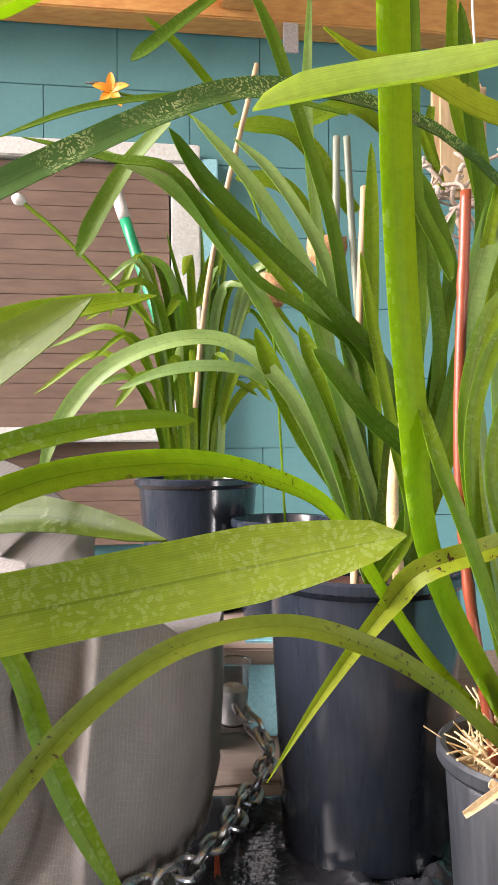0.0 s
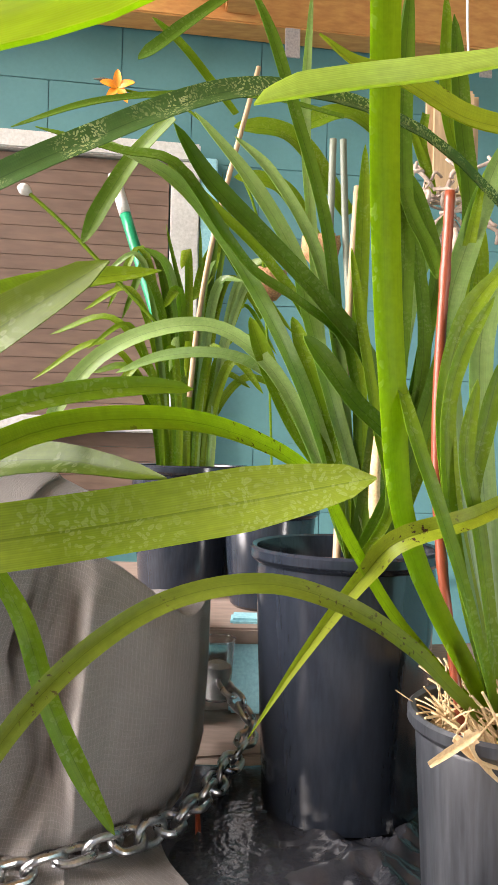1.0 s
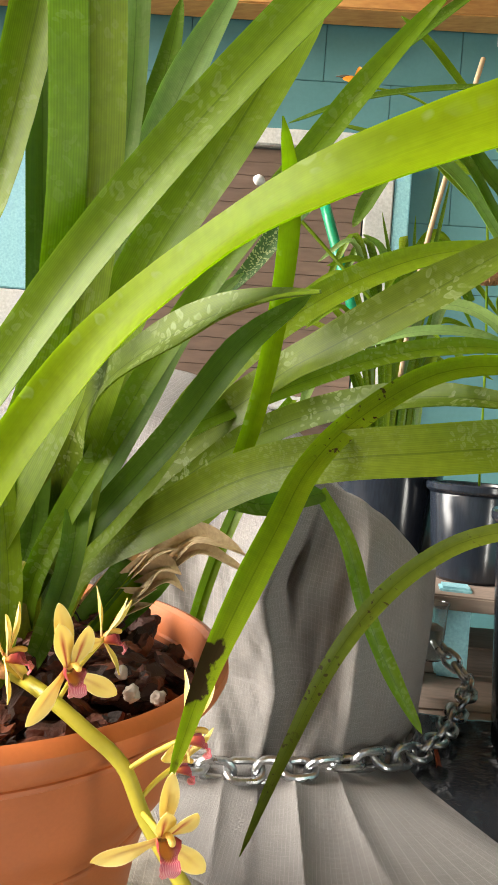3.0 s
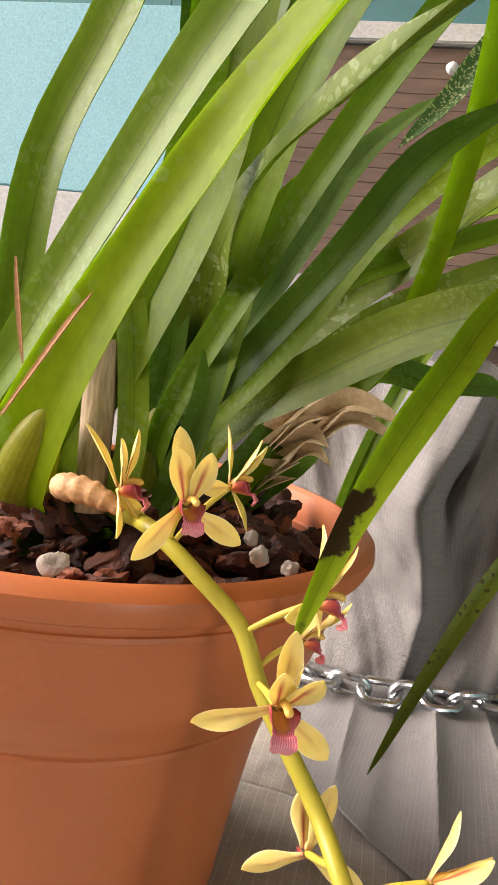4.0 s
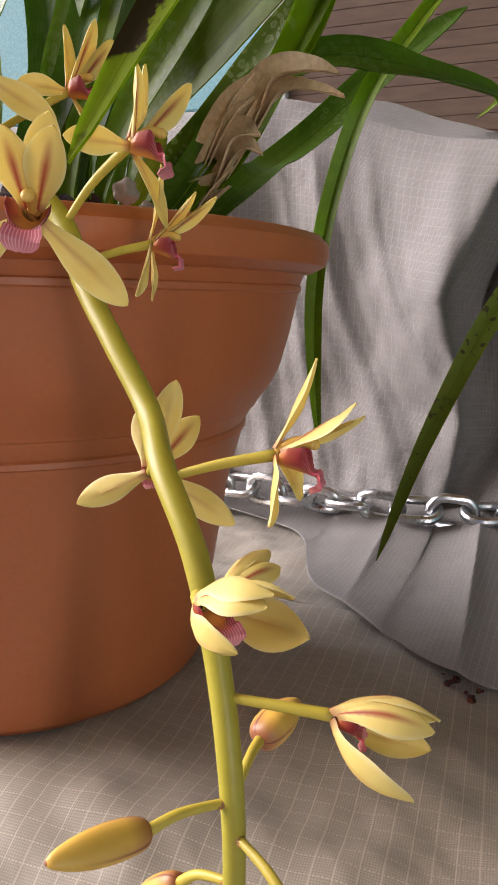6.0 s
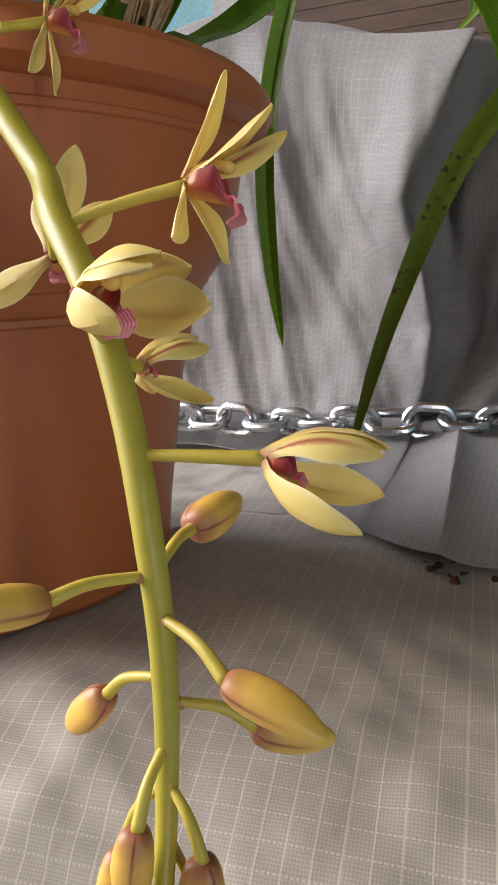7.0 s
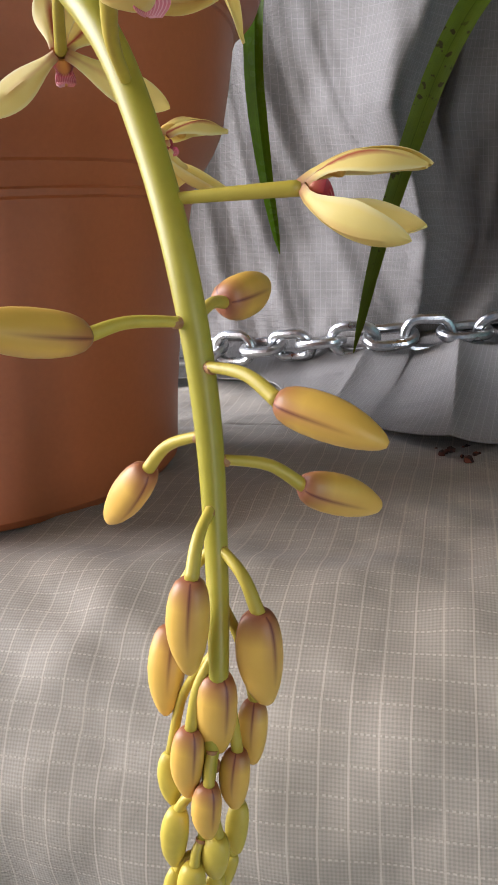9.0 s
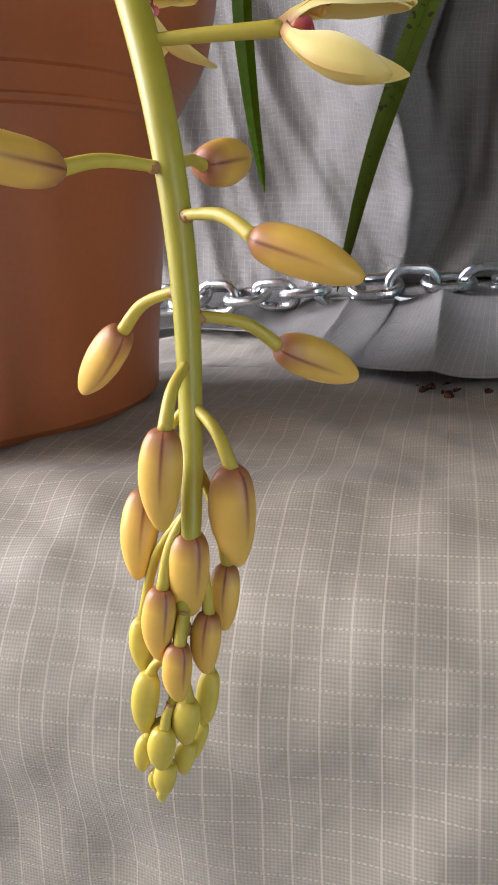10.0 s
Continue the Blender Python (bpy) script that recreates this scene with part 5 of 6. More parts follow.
bud((-0.1433, 0.1458, 0.0696), (-0.1430, 0.1426, 0.0614), (-0.1450, 0.1433, 0.0478), 0.0027)
bud((-0.1470, 0.1446, 0.0584), (-0.1518, 0.1436, 0.0525), (-0.1543, 0.1430, 0.0381), 0.0026)
bud((-0.1418, 0.1468, 0.0645), (-0.1429, 0.1530, 0.0494), (-0.1442, 0.1518, 0.0372), 0.0022)
bud((-0.1443, 0.1462, 0.0555), (-0.1443, 0.1458, 0.0466), (-0.1461, 0.1458, 0.0356), 0.0026)
bud((-0.1478, 0.1450, 0.0476), (-0.1485, 0.1422, 0.0413), (-0.1505, 0.1425, 0.0304), 0.0026)
bud((-0.1493, 0.1445, 0.0435), (-0.1545, 0.1441, 0.0364), (-0.1565, 0.1433, 0.0274), 0.0018)
bud((-0.1456, 0.1463, 0.0433), (-0.1468, 0.1480, 0.0346), (-0.1487, 0.1473, 0.0262), 0.0020)
bud((-0.1492, 0.1450, 0.0349), (-0.1493, 0.1433, 0.0320), (-0.1511, 0.1433, 0.0235), 0.0022)
bud((-0.1503, 0.1447, 0.0321), (-0.1534, 0.1442, 0.0283), (-0.1537, 0.1443, 0.0224), 0.0013)
bud((-0.1441, 0.1468, 0.0473), (-0.1454, 0.1523, 0.0365), (-0.1476, 0.1506, 0.0282), 0.0016)
bud((-0.1507, 0.1448, 0.0261), (-0.1519, 0.1443, 0.0244), (-0.1525, 0.1441, 0.0203), 0.0010)


# ---- the chain ----
def link_mesh():
    """A welded oval link in the x z plane, long along x."""
    pts = []
    L, W = 0.0062, 0.0124
    for k in range(8):
        a = -math.pi / 2 + math.pi * k / 8
        pts.append((L + W * math.cos(a), 0, W * math.sin(a)))
    for k in range(8):
        a = math.pi / 2 + math.pi * k / 8
        pts.append((-L + W * math.cos(a), 0, W * math.sin(a)))
    bm = bmesh.new()
    n, sides, r = len(pts), 10, 0.004
    rings = []
    for i, p in enumerate(pts):
        p = Vector(p)
        t = (Vector(pts[(i + 1) % n]) - Vector(pts[i - 1])).normalized()
        a = Vector((0, 1, 0))
        c = t.cross(a)
        rings.append([bm.verts.new(p + r * (math.cos(q) * a + math.sin(q) * c)) for q in [2 * math.pi * k / sides for k in range(sides)]])
    for i in range(n):
        for k in range(sides):
            bm.faces.new((rings[i][k], rings[i][(k + 1) % sides], rings[(i + 1) % n][(k + 1) % sides], rings[(i + 1) % n][k]))
    bmesh.ops.recalc_face_normals(bm, faces=bm.faces)
    return bm


chain = thing("chain", "galvanised steel chain lying across the canvas skirt", "chain")
CHAIN = [(-0.9, 0.632, 0.082), (-0.6, 0.622, 0.086), (-0.44, 0.61, 0.093), (-0.33, 0.602, 0.095), (-0.262, 0.599, 0.099), (-0.2, 0.623, 0.098), (-0.128, 0.675, 0.097), (-0.07, 0.736, 0.086), (-0.028, 0.835, 0.08), (-0.01, 0.896, 0.08), (0.014, 0.965, 0.09), (0.016, 1.015, 0.1), (-0.001, 1.035, 0.116), (-0.021, 1.064, 0.126), (-0.028, 1.084, 0.149)]
cpts = spline(CHAIN, 400)
lengths = [0.0]
for p, q in zip(cpts, cpts[1:]):
    lengths.append(lengths[-1] + (q - p).length)
pitch, k, at, first = 0.0292, 0, 0.0, None
while at + pitch < lengths[-1]:
    i = next(j for j, s in enumerate(lengths) if s >= at)
    j = next(j for j, s in enumerate(lengths) if s >= at + pitch)
    x = (cpts[j] - cpts[i]).normalized()
    z = Vector((0, 0, 1))
    y = z.cross(x).normalized()
    z = x.cross(y)
    m = Matrix((x, y, z)).transposed().to_4x4()
    m.translation = (cpts[i] + cpts[j]) / 2
    m = m @ Matrix.Rotation(radians(20 if k % 2 else 105) + 0.3 * math.sin(k * 2.1), 4, 'X')
    if first is None:
        lk = part("link", link_mesh(), STEEL, chain)
        first = lk.data
    else:
        lk = new("link", first)
        lk.parent = chain
    lk.matrix_basis = m
    k += 1
    at += pitch

# ---- the orchid in the grey pot ----
o2 = thing("orchid_plant", "young strap-leaved orchid with bright green arching leaves in the grey pot", "orchid", (0.27, 0.66, 0.2))
C2 = (0.255, 0.665, 0.215)
leaf(o2, [C2, (0.159, 0.668, 0.317), (0.105, 0.615, 0.396), (0.065, 0.55, 0.458), (0.018, 0.475, 0.487), (-0.037, 0.395, 0.498), (-0.099, 0.352, 0.487), (-0.148, 0.325, 0.452), (-0.170, 0.285, 0.422), (-0.179, 0.245, 0.393), (-0.188, 0.217, 0.366), (-0.199, 0.195, 0.331), (-0.2065, 0.172, 0.292)], 0.0155, LEAF_BLACKSPOT, n=60, tip=0.18)
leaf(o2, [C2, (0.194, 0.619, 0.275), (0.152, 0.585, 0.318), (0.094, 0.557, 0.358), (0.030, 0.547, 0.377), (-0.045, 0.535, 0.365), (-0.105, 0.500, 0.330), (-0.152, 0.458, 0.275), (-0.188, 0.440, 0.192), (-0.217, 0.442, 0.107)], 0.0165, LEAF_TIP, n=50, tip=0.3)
leaf(o2, [C2, (0.154, 0.630, 0.404), (0.128, 0.589, 0.547), (0.116, 0.569, 0.693), (0.112, 0.559, 0.834), (0.111, 0.559, 0.896)], 0.0275, LEAF_BRIGHT, n=30, tip=0.1)
leaf(o2, [C2, (0.211, 0.652, 0.357), (0.187, 0.631, 0.502), (0.201, 0.632, 0.572), (0.229, 0.633, 0.624)], 0.014, LEAF_MID)
leaf(o2, [C2, (0.218, 0.692, 0.398), (0.208, 0.692, 0.512), (0.217, 0.712, 0.629), (0.248, 0.733, 0.774)], 0.018, LEAF_MID)
leaf(o2, [C2, (0.219, 0.632, 0.408), (0.205, 0.632, 0.479), (0.215, 0.632, 0.549)], 0.016, LEAF_MID)
leaf(o2, [(0.247, 0.633, 0.441), (0.204, 0.612, 0.425), (0.140, 0.610, 0.403), (0.116, 0.629, 0.371), (0.062, 0.658, 0.286), (0.016, 0.666, 0.209)], 0.021, LEAF_SPOT, tip=0.5, blunt=0.9, fold=0.25)
leaf(o2, [(0.148, 0.370, 0.691), (0.108, 0.369, 0.682), (0.068, 0.362, 0.673), (0.013, 0.356, 0.661)], 0.017, LEAF_LIME, fold=0.5, tip=0.15)
leaf(o2, [(0.187, 0.451, 0.691), (0.145, 0.440, 0.695), (0.105, 0.429, 0.711), (0.072, 0.418, 0.717), (0.050, 0.407, 0.728)], 0.024, LEAF_SPOT, tip=0.6, blunt=0.8)
cane = part("bamboo_cane", tube([(0.214, 0.64, 0.2), (0.190, 0.671, 0.452), (0.197, 0.671, 0.732)], lambda s: 0.0049 + (0.0007 if abs(s - 0.36) < 0.02 or abs(s - 0.86) < 0.02 else 0), 60, 14), CANE_RED)
tagged(cane, "red-brown bamboo cane standing in the grey pot", "cane")

# ---- the orchid in the tall black pot ----
o3 = thing("orchid_plant", "large strap-leaved orchid with long arching leaves in the black pot", "orchid", (0.14, 0.83, 0.33))
C3 = (0.135, 0.83, 0.345)
C3b = (0.165, 0.84, 0.345)
for pts, w, m in (
    ([C3, (0.098, 0.829, 0.481), (0.048, 0.807, 0.598), (-0.024, 0.785, 0.715), (-0.080, 0.763, 0.773), (-0.161, 0.741, 0.808)], 0.021, LEAF_PALE),
    ([C3, (0.154, 0.830, 0.569), (0.096, 0.809, 0.646), (0.018, 0.786, 0.720), (-0.040, 0.764, 0.773), (-0.077, 0.743, 0.825)], 0.027, LEAF_DARK),
    ([C3b, (0.123, 0.829, 0.481), (0.073, 0.828, 0.650), (0.061, 0.827, 0.700), (0.005, 0.826, 0.794), (-0.063, 0.824, 0.875)], 0.022, LEAF_PALE),
    ([C3, (0.113, 0.849, 0.615), (0.094, 0.848, 0.756), (0.056, 0.847, 0.884), (0.025, 0.846, 0.980), (-0.001, 0.845, 1.038)], 0.017, LEAF_DARK),
    ([C3b, (0.144, 0.890, 0.566), (0.147, 0.910, 0.739), (0.152, 0.930, 0.885)], 0.02, LEAF_MID),
    ([C3b, (0.107, 0.929, 0.569), (0.088, 0.948, 0.750), (0.074, 0.968, 0.939), (0.081, 0.978, 1.121)], 0.015, LEAF_PALE),
    ([C3, (0.175, 0.781, 0.477), (0.119, 0.749, 0.535), (0.084, 0.738, 0.579), (0.064, 0.728, 0.600)], 0.025, LEAF_DARK),
    ([C3, (0.112, 0.849, 0.436), (0.062, 0.868, 0.513), (0.023, 0.886, 0.600), (0.006, 0.906, 0.651)], 0.026, LEAF_MID),
    ([C3, (0.093, 0.849, 0.468), (0.036, 0.877, 0.579), (-0.032, 0.905, 0.634), (-0.100, 0.903, 0.634), (-0.183, 0.900, 0.596), (-0.232, 0.879, 0.527), (-0.246, 0.858, 0.468)], 0.023, LEAF_PALE),
    ([C3, (0.101, 0.869, 0.454), (0.057, 0.907, 0.554), (-0.012, 0.925, 0.601), (-0.106, 0.942, 0.603), (-0.171, 0.940, 0.579)], 0.018, LEAF_PALE),
    ([C3, (0.123, 0.829, 0.600), (0.059, 0.787, 0.649), (0.012, 0.766, 0.674), (-0.021, 0.745, 0.709), (-0.074, 0.723, 0.775), (-0.129, 0.722, 0.786), (-0.216, 0.719, 0.808)], 0.014, LEAF_DARK),
    ([C3b, (0.234, 0.933, 0.611), (0.225, 0.952, 0.757), (0.211, 0.972, 0.865)], 0.02, LEAF_DARK),
    ([C3b, (0.251, 0.973, 0.674), (0.261, 0.984, 0.742), (0.234, 0.993, 0.842), (0.215, 0.992, 0.880)], 0.022, LEAF_DARK),
    ([(0.305, 0.755, 0.714), (0.189, 0.691, 0.785), (0.099, 0.628, 0.793), (0.033, 0.586, 0.784), (-0.010, 0.565, 0.771), (-0.053, 0.544, 0.748), (-0.109, 0.522, 0.713), (-0.156, 0.501, 0.681), (-0.192, 0.490, 0.655), (-0.222, 0.481, 0.622), (-0.246, 0.472, 0.582), (-0.272, 0.462, 0.548)], 0.023, LEAF_FROST),
    ([(0.123, 0.929, 0.920), (0.024, 0.926, 0.942), (-0.099, 0.902, 0.933), (-0.197, 0.879, 0.910), (-0.290, 0.857, 0.868)], 0.011, LEAF_DARK),
    ([(-0.085, 0.803, 0.860), (-0.132, 0.821, 0.819), (-0.167, 0.820, 0.763), (-0.190, 0.820, 0.717)], 0.021, LEAF_DARK),
    ([(-0.025, 1.075, 0.989), (-0.065, 1.074, 1.039), (-0.106, 1.072, 1.088), (-0.154, 1.071, 1.133)], 0.017, LEAF_MID),
    ([(-0.040, 1.074, 1.170), (-0.104, 1.052, 1.109), (-0.142, 1.041, 1.072), (-0.169, 1.040, 1.052)], 0.022, LEAF_DARK),
    ([C3b, (0.202, 0.912, 0.705), (0.200, 0.932, 0.920), (0.212, 0.952, 1.116)], 0.026, LEAF_DARK),
    ([C3b, (0.306, 0.985, 0.779), (0.300, 1.015, 0.956), (0.292, 1.034, 1.122)], 0.03, LEAF_DARK),
    ([C3, (0.102, 0.869, 0.526), (0.084, 0.888, 0.634), (0.024, 0.906, 0.726), (-0.072, 0.903, 0.816), (-0.113, 0.902, 0.857)], 0.016, LEAF_MID),
):
    leaf(o3, pts, w, m)
part("old_stub", tube([C3b, (0.157, 0.830, 0.437), (0.163, 0.831, 0.531)], lambda s: 0.009 - 0.004 * s, 10, 10), DRY, o3, "dry split cane stub")
cane2 = part("bamboo_cane", tube([(0.115, 0.84, 0.33), (0.126, 0.900, 0.499), (0.133, 0.910, 0.664), (0.143, 0.930, 0.829)], 0.005, 20, 10), CANE_TAN)
tagged(cane2, "tan bamboo cane standing in the black pot", "cane")

# ---- the orchid in the far pot ----
o4 = thing("orchid_plant", "strap-leaved orchid with dense upright stems in the pot on the shelf", "orchid", (-0.115, 1.42, 0.39))
rnd = random.Random(11)
for i in range(34):
    a = rnd.uniform(0, 2 * math.pi)
    r = rnd.uniform(0.005, 0.06)
    b = Vector((far_at[0] + r * math.cos(a), far_at[1] + r * math.sin(a), 0.42))
    out = rnd.uniform(0.05, 0.3)
    h = rnd.uniform(0.22, 0.5)
    d = Vector((math.cos(a), math.sin(a) * 0.6, 0))
    leaf(o4, [b, b + d * out * 0.12 + Vector((0, 0, h * 0.5)), b + d * out * 0.5 + Vector((0, 0, h * 0.92)), b + d * out + Vector((0, 0, h * rnd.uniform(0.65, 1.0)))], rnd.uniform(0.012, 0.02), rnd.choice((LEAF_MID, LEAF_MID, LEAF_DARK, LEAF_PALE)), n=18)

# green and white pole leaning on the panel
pole = thing("broom_pole", "green pole with a white sleeve leaning on the slatted panel", "pole", (-0.2, 1.9, 0.3))
part("shaft", tube([(-0.232, 1.839, 0.773), (-0.341, 1.875, 1.091)], 0.015, 6, 14), GREEN_POLE, pole)
part("sleeve", tube([(-0.341, 1.875, 1.091), (-0.378, 1.894, 1.201)], 0.016, 4, 14), WHITE, pole, "white plastic sleeve")

# more blades of the plants beside the wall
for plant, pts, w, m in (
    (o3, [C3b, (0.228, 0.985, 0.781), (0.215, 1.033, 1.041), (0.227, 1.033, 1.189)], 0.012, LEAF_PALE),
    (o3, [(0.189, 0.934, 0.869), (0.213, 0.914, 0.782), (0.230, 0.905, 0.743), (0.238, 0.885, 0.699)], 0.022, LEAF_DARK),
    (o2, [C2, (0.199, 0.685, 0.594), (0.232, 0.725, 0.705), (0.280, 0.765, 0.822)], 0.026, LEAF_PALE),
    (o2, [C2, (0.248, 0.736, 0.545), (0.262, 0.766, 0.632), (0.296, 0.786, 0.712)], 0.028, LEAF_PALE),
    (o3, [C3b, (0.334, 1.036, 0.732), (0.323, 1.066, 0.882), (0.299, 1.085, 1.000), (0.297, 1.104, 1.202)], 0.032, LEAF_MID),
    (o3, [C3b, (0.198, 0.935, 0.557), (0.234, 0.985, 0.718), (0.283, 1.035, 0.829)], 0.02, LEAF_PALE),
    (o2, [C2, (0.203, 0.666, 0.432), (0.195, 0.665, 0.538), (0.214, 0.665, 0.613), (0.250, 0.666, 0.662)], 0.022, LEAF_MID),
    (o2, [C2, (0.225, 0.686, 0.431), (0.239, 0.686, 0.508), (0.254, 0.686, 0.574)], 0.02, LEAF_MID),
    (o2, [C2, (0.199, 0.606, 0.365), (0.170, 0.585, 0.438), (0.150, 0.585, 0.494), (0.135, 0.604, 0.561)], 0.014, LEAF_MID),
    (o3, [C3, (0.167, 0.786, 0.421), (0.155, 0.805, 0.509), (0.135, 0.824, 0.640), (0.126, 0.843, 0.724)], 0.014, LEAF_MID),
    (o3, [C3, (0.100, 0.834, 0.508), (0.076, 0.853, 0.589), (0.059, 0.883, 0.648)], 0.024, LEAF_MID),
    (o3, [C3, (0.076, 0.864, 0.508), (0.026, 0.903, 0.594), (-0.004, 0.922, 0.624)], 0.022, LEAF_PALE),
    (o3, [C3, (0.112, 0.844, 0.602), (0.085, 0.883, 0.733), (0.026, 0.921, 0.846), (-0.020, 0.940, 0.897)], 0.018, LEAF_PALE),
):
    leaf(plant, pts, w, m)
# far broad blades before the wall
for pts, w in (([(0.026, 1.482, 0.756), (-0.057, 1.430, 0.880), (-0.112, 1.380, 0.767)], 0.035), ([(0.196, 1.483, 0.971), (0.074, 1.481, 1.132), (-0.044, 1.479, 1.152)], 0.055), ([(0.134, 1.582, 0.952), (0.056, 1.581, 1.062), (-0.045, 1.579, 1.084)], 0.05), ([(0.303, 1.584, 1.156), (0.201, 1.582, 1.229), (0.077, 1.580, 1.188)], 0.05)):
    leaf(o4, pts, w, LEAF_MID)
for x0, x1, y1 in ((340, 400, 300), (352, 362, 400), (372, 420, 330), (330, 300, 395)):
    leaf(o4, [(-0.115, 1.42, 0.39), (-0.097, 1.401, 0.583), ] + [tuple(Vector((-0.126, 1.398, 1.025)) + Vector(((x1 - 340) * 0.0011, 0, (300 - y1) * 0.0011)))], 0.012, LEAF_DARK)

# straw mulch in the grey pot
rnd = random.Random(8)
straw = None
for i in range(190):
    a, r = rnd.uniform(0, 6.283), 0.068 * math.sqrt(rnd.random())
    p = Vector((grey_at[0] + r * math.cos(a), grey_at[1] + r * math.sin(a), TOP + 0.168 + rnd.uniform(0, 0.02)))
    d = Vector((rnd.uniform(-1, 0.4), rnd.uniform(-0.7, 0.7), rnd.uniform(0.1, 1.1))).normalized() * rnd.uniform(0.025, 0.06)
    st = tube([p, p + d * 0.5 + Vector((0, 0, 0.002)), p + d], rnd.uniform(0.0006, 0.0013), 3, 5)
    if straw is None:
        straw = st
    else:
        me = bpy.data.meshes.new("tmp")
        st.to_mesh(me)
        straw.from_mesh(me)
        bpy.data.meshes.remove(me)
        st.free()
tagged(part("straw_mulch", straw, STRAW, smooth=False), "dry pale straw mulch heaped in the grey pot", "straw", kind="stuff")
for pts, w in (([(0.187, 0.587, 0.246), (0.202, 0.587, 0.233), (0.235, 0.588, 0.220)], 0.01), ([(0.162, 0.566, 0.232), (0.183, 0.572, 0.243), (0.207, 0.577, 0.256)], 0.007), ([(0.196, 0.587, 0.251), (0.211, 0.587, 0.228), (0.235, 0.588, 0.206)], 0.012)):
    leaf(o2, pts, w, DRY, "dry_sheath", "dry tan leaf sheath at the crown", fold=0.3)

# a black pot behind, in the shade
bp2 = nursery_pot("black plastic nursery pot behind the tall one", (0.045, 1.3, 0.2), 0.085, 0.07, 0.18, BLACK)

# clear cup and blue block
cup_at = (-0.034, 1.084, 0.102)
cup = thing("plastic_cup", "clear plastic cup half full of white granules on the bench", "cup", cup_at)
part("wall", moved(lathe([(0.0, 0.0), (0.02, 0.0), (0.026, 0.088), (0.0275, 0.088), (0.0275, 0.091), (0.0245, 0.09), (0.0188, 0.0015), (0.0, 0.0015)], 40), Matrix.Translation(cup_at)), GLASS, cup)
part("granules", moved(lathe([(0.0, 0.003), (0.0178, 0.003), (0.0215, 0.05), (0.012, 0.056), (0.0, 0.054)], 30), Matrix.Translation(cup_at)), WHITE, cup, "white granules")
bb = part("blue_block", box((-0.018, 1.15, TOP + 0.003), (0.035, 1.2, 0.208), 0.004), BLUEBOX)
tagged(bb, "worn pale blue painted block standing against the shelf", "block")
lid = part("box_lid", box((-0.12, 1.105, TOP + 0.002), (-0.065, 1.17, TOP + 0.03), 0.004), WHITE)
tagged(lid, "white plastic box lid beside the canvas", "lid")

# dead leaf on the plastic
dl = part("dead_leaf", ribbon([(-0.040, 0.804, 0.069), (-0.032, 0.744, 0.040), (-0.019, 0.706, 0.010), (0.002, 0.678, -0.011)], 0.01, base=0.5, fold=0.4), CANE_RED)
tagged(dl, "curled orange-brown dead leaf on the plastic sheet", "leaf")

# orange blossom on a thin stalk
ob_at = Vector((-0.22, 1.15, 1.064))
ofl = thing("orange_blossom", "bright orange blossom on a thin green stalk before the teal wall", "flower", ob_at)
part("stalk", tube([(0.05, 1.29, 0.37), (0.03, 1.22, 0.7), (0.0, 1.18, 0.9), (-0.1, 1.16, 1.03), ob_at], 0.0022, 24, 8), LEAF_MID, ofl)
for i in range(5):
    a = i * 1.257 + 0.3
    d = Vector((math.cos(a), -0.35, math.sin(a)))
    part("petal", ribbon([ob_at, ob_at + d * 0.014, ob_at + d * 0.03 + Vector((0, 0.004, -0.003))], 0.014, face=(0, -1, 0.2), n=8, base=0.4, tip=0.5), ORANGE, ofl)
part("bud", tube([ob_at, ob_at + Vector((-0.02, 0, 0.012)), ob_at + Vector((-0.04, 0, 0.014))], lambda s: 0.001 + 0.003 * math.sin(math.pi * min(1, s * 1.1)), 10, 8), ROT, ofl, "dark withered bud")

# thin stalk with a white bud
ws = thing("flower_stalk", "thin green flower stalk with one white bud before the slatted panel", "stalk", (-0.162, 1.271, 0.700))
part("stem", tube([(-0.162, 1.271, 0.700), (-0.249, 1.268, 0.789), (-0.337, 1.265, 0.877), (-0.400, 1.263, 0.931)], 0.0035, 20, 8), LEAF_MID, ws)
part("bud", tube([(-0.395, 1.264, 0.928), (-0.407, 1.263, 0.936), (-0.417, 1.263, 0.940)], lambda s: 0.004 + 0.007 * math.sin(math.pi * s), 8, 10), WHITE, ws, "white bud")
for pts, nm in (([(-0.109, 1.323, 0.576), (-0.096, 1.323, 0.718), (-0.072, 1.324, 0.870), (0.006, 1.376, 1.221)], 0.005), ([(0.173, 1.231, 0.720), (0.163, 1.231, 0.870), (0.156, 1.230, 1.020)], 0.0062), ([(0.130, 1.180, 0.711), (0.132, 1.180, 0.855), (0.134, 1.180, 0.999)], 0.0061)):
    st = part("plant_stake", tube(pts, nm, 20, 10), CANE_TAN if nm < 0.006 else CANE_GREY)
    tagged(st, "tan stake among the leaves" if nm < 0.006 else "grey-green upright cane among the leaves", "stake")

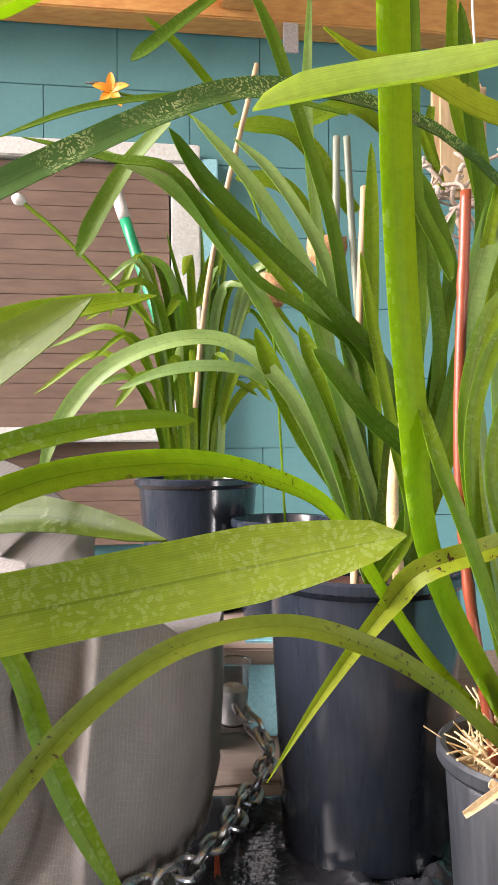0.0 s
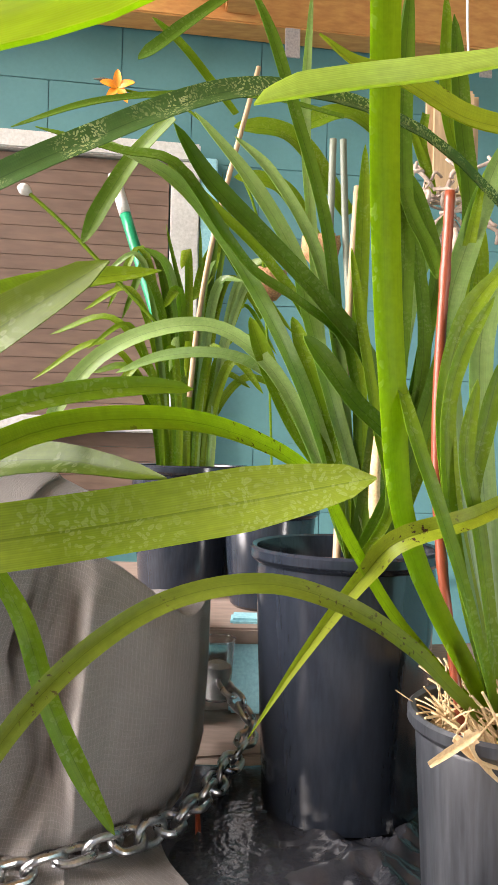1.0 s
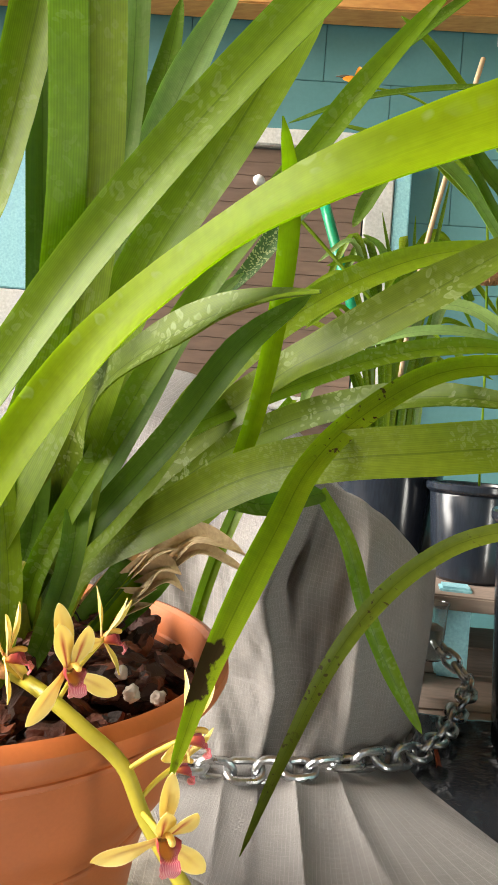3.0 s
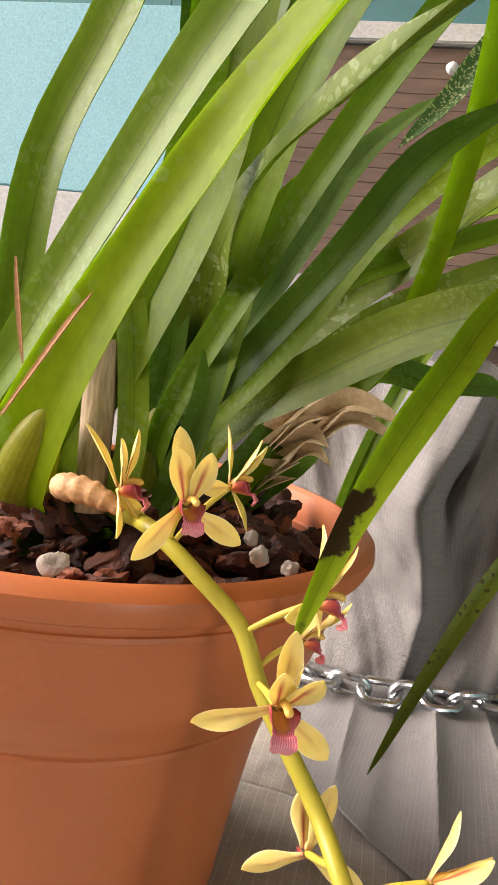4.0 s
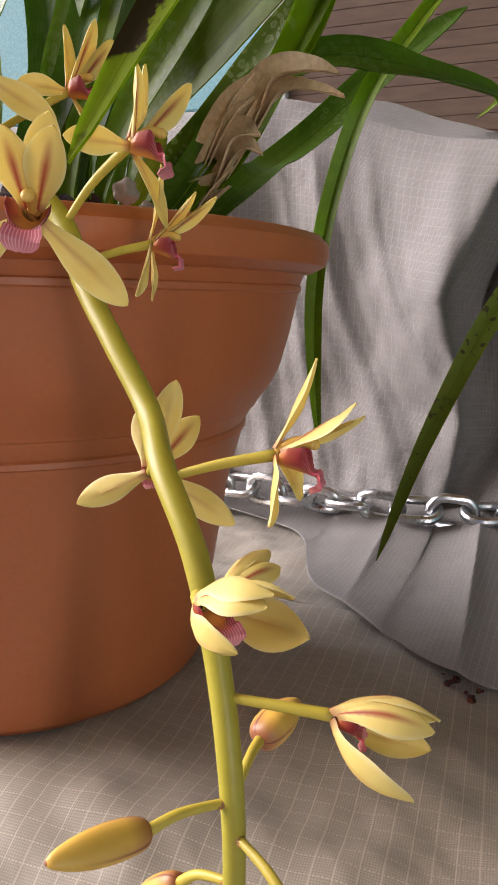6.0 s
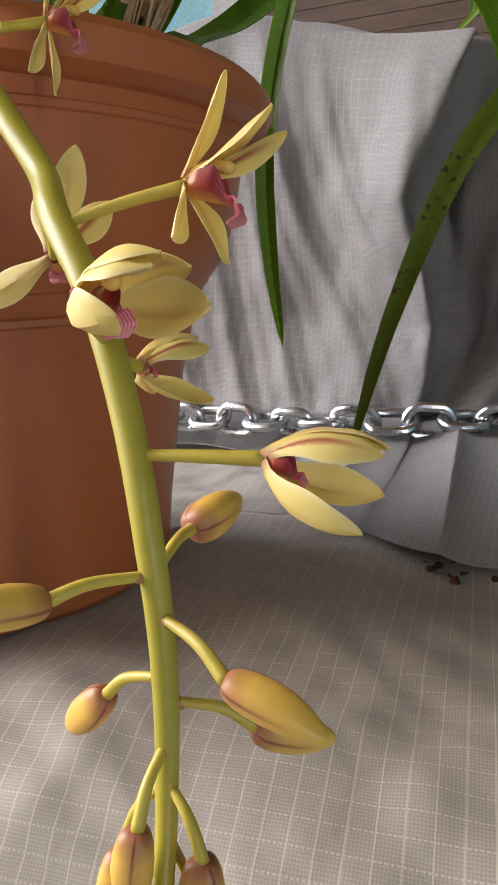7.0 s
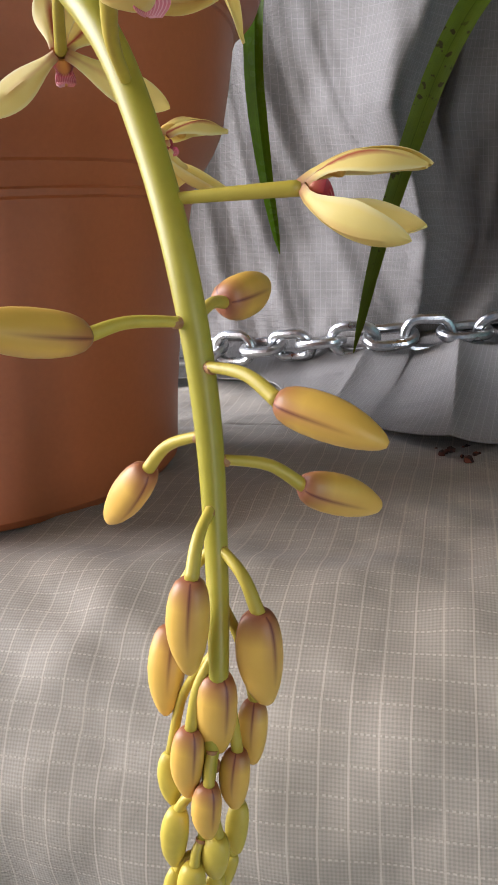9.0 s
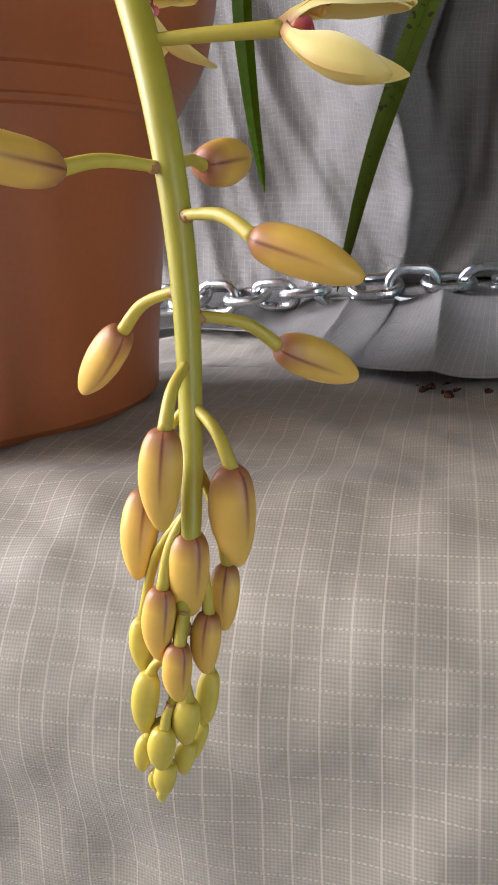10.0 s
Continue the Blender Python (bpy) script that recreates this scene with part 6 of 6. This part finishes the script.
# mounted plant with a mat of roots, hung on the wall side
mnt = thing("mounted_orchid", "orchid on a brown fibre slab with a mat of pale roots", "orchid", (0.366, 1.336, 0.981))
part("slab", moved(box((-0.05, -0.02, -0.1), (0.05, 0.02, 0.12), 0.012), Matrix.Translation((0.388, 1.406, 1.073))), CANE_TAN, mnt, "brown fibre slab")
rnd = random.Random(5)
c0 = Vector((0.328, 1.285, 0.951))
for i in range(60):
    p = c0 + Vector((rnd.uniform(-0.05, 0.08), rnd.uniform(-0.03, 0.02), rnd.uniform(-0.09, 0.06)))
    q = p + Vector((rnd.uniform(-0.05, 0.05), rnd.uniform(-0.02, 0.02), rnd.uniform(-0.06, 0.03)))
    st = tube([p, (p + q) / 2 + Vector((rnd.uniform(-0.02, 0.02), -0.01, rnd.uniform(-0.02, 0.02))), q], rnd.uniform(0.002, 0.0045), 6, 6)
    part("root", st, ROOTS, mnt)
for pts in ([(0.295, 1.334, 1.084), (0.313, 1.315, 1.014), (0.329, 1.285, 0.946)], [(0.327, 1.364, 1.130), (0.316, 1.345, 1.068), (0.328, 1.305, 0.969)]):
    leaf(mnt, pts, 0.02, LEAF_MID)
cord = part("cord", tube([(0.381, 1.284, 1.359), (0.381, 1.284, 1.278), (0.385, 1.285, 1.187)], 0.0022, 12, 8), WHITE)
tagged(cord, "thin white cord hanging from the roof boards", "cord")

# nail plate on the beam
for px_, nm in (((0.082, 1.699, 1.455), "nail_plate"), ((0.614, 1.937, 1.539), "nail_plate")):
    pl = part(nm, moved(box((-0.018, -0.004, -0.04), (0.018, 0.0, 0.03), 0.001), Matrix.Translation(px_) @ pose(0, 0, 0, 0, 0, 9)), TIN)
    tagged(pl, "grey galvanised nail plate on the pine beam", "bracket")

# seed-head shaped woven baskets among the far leaves
for c in ((0.029, 1.185, 0.755), (0.123, 1.246, 0.831)):
    wb = thing("woven_basket", "small woven straw-coloured basket among the leaves", "basket", c)
    bmw = lathe([(0.0, -0.022), (0.014, -0.02), (0.026, -0.008), (0.03, 0.008), (0.028, 0.02), (0.025, 0.02), (0.02, -0.004), (0.0, -0.012)], 36)
    for v in bmw.verts:
        v.co *= 1.15 + 0.1 * math.sin(12 * math.atan2(v.co.y, v.co.x)) * math.sin(v.co.z * 420)
    part("weave", moved(bmw, Matrix.Translation(c)), WOVEN, wb)

# crumbs of soil beside the hem
rnd = random.Random(21)
crumbs = None
for i in range(24):
    bm = bmesh.new()
    bmesh.ops.create_icosphere(bm, subdivisions=1, radius=rnd.uniform(0.0009, 0.0026))
    for v in bm.verts:
        v.co *= 1 + 0.5 * noise.noise(v.co * 300 + Vector((i, 0, 0)))
    moved(bm, Matrix.Translation((-0.142 + rnd.gauss(0, 0.012), 0.413 + rnd.gauss(0, 0.008), TOP + 0.006)))
    if crumbs is None:
        crumbs = bm
    else:
        me = bpy.data.meshes.new("tmp")
        bm.to_mesh(me)
        crumbs.from_mesh(me)
        bpy.data.meshes.remove(me)
        bm.free()
tagged(part("soil_crumbs", crumbs, BARK), "dark crumbs of soil spilt on the bench cloth", "soil", kind="stuff")
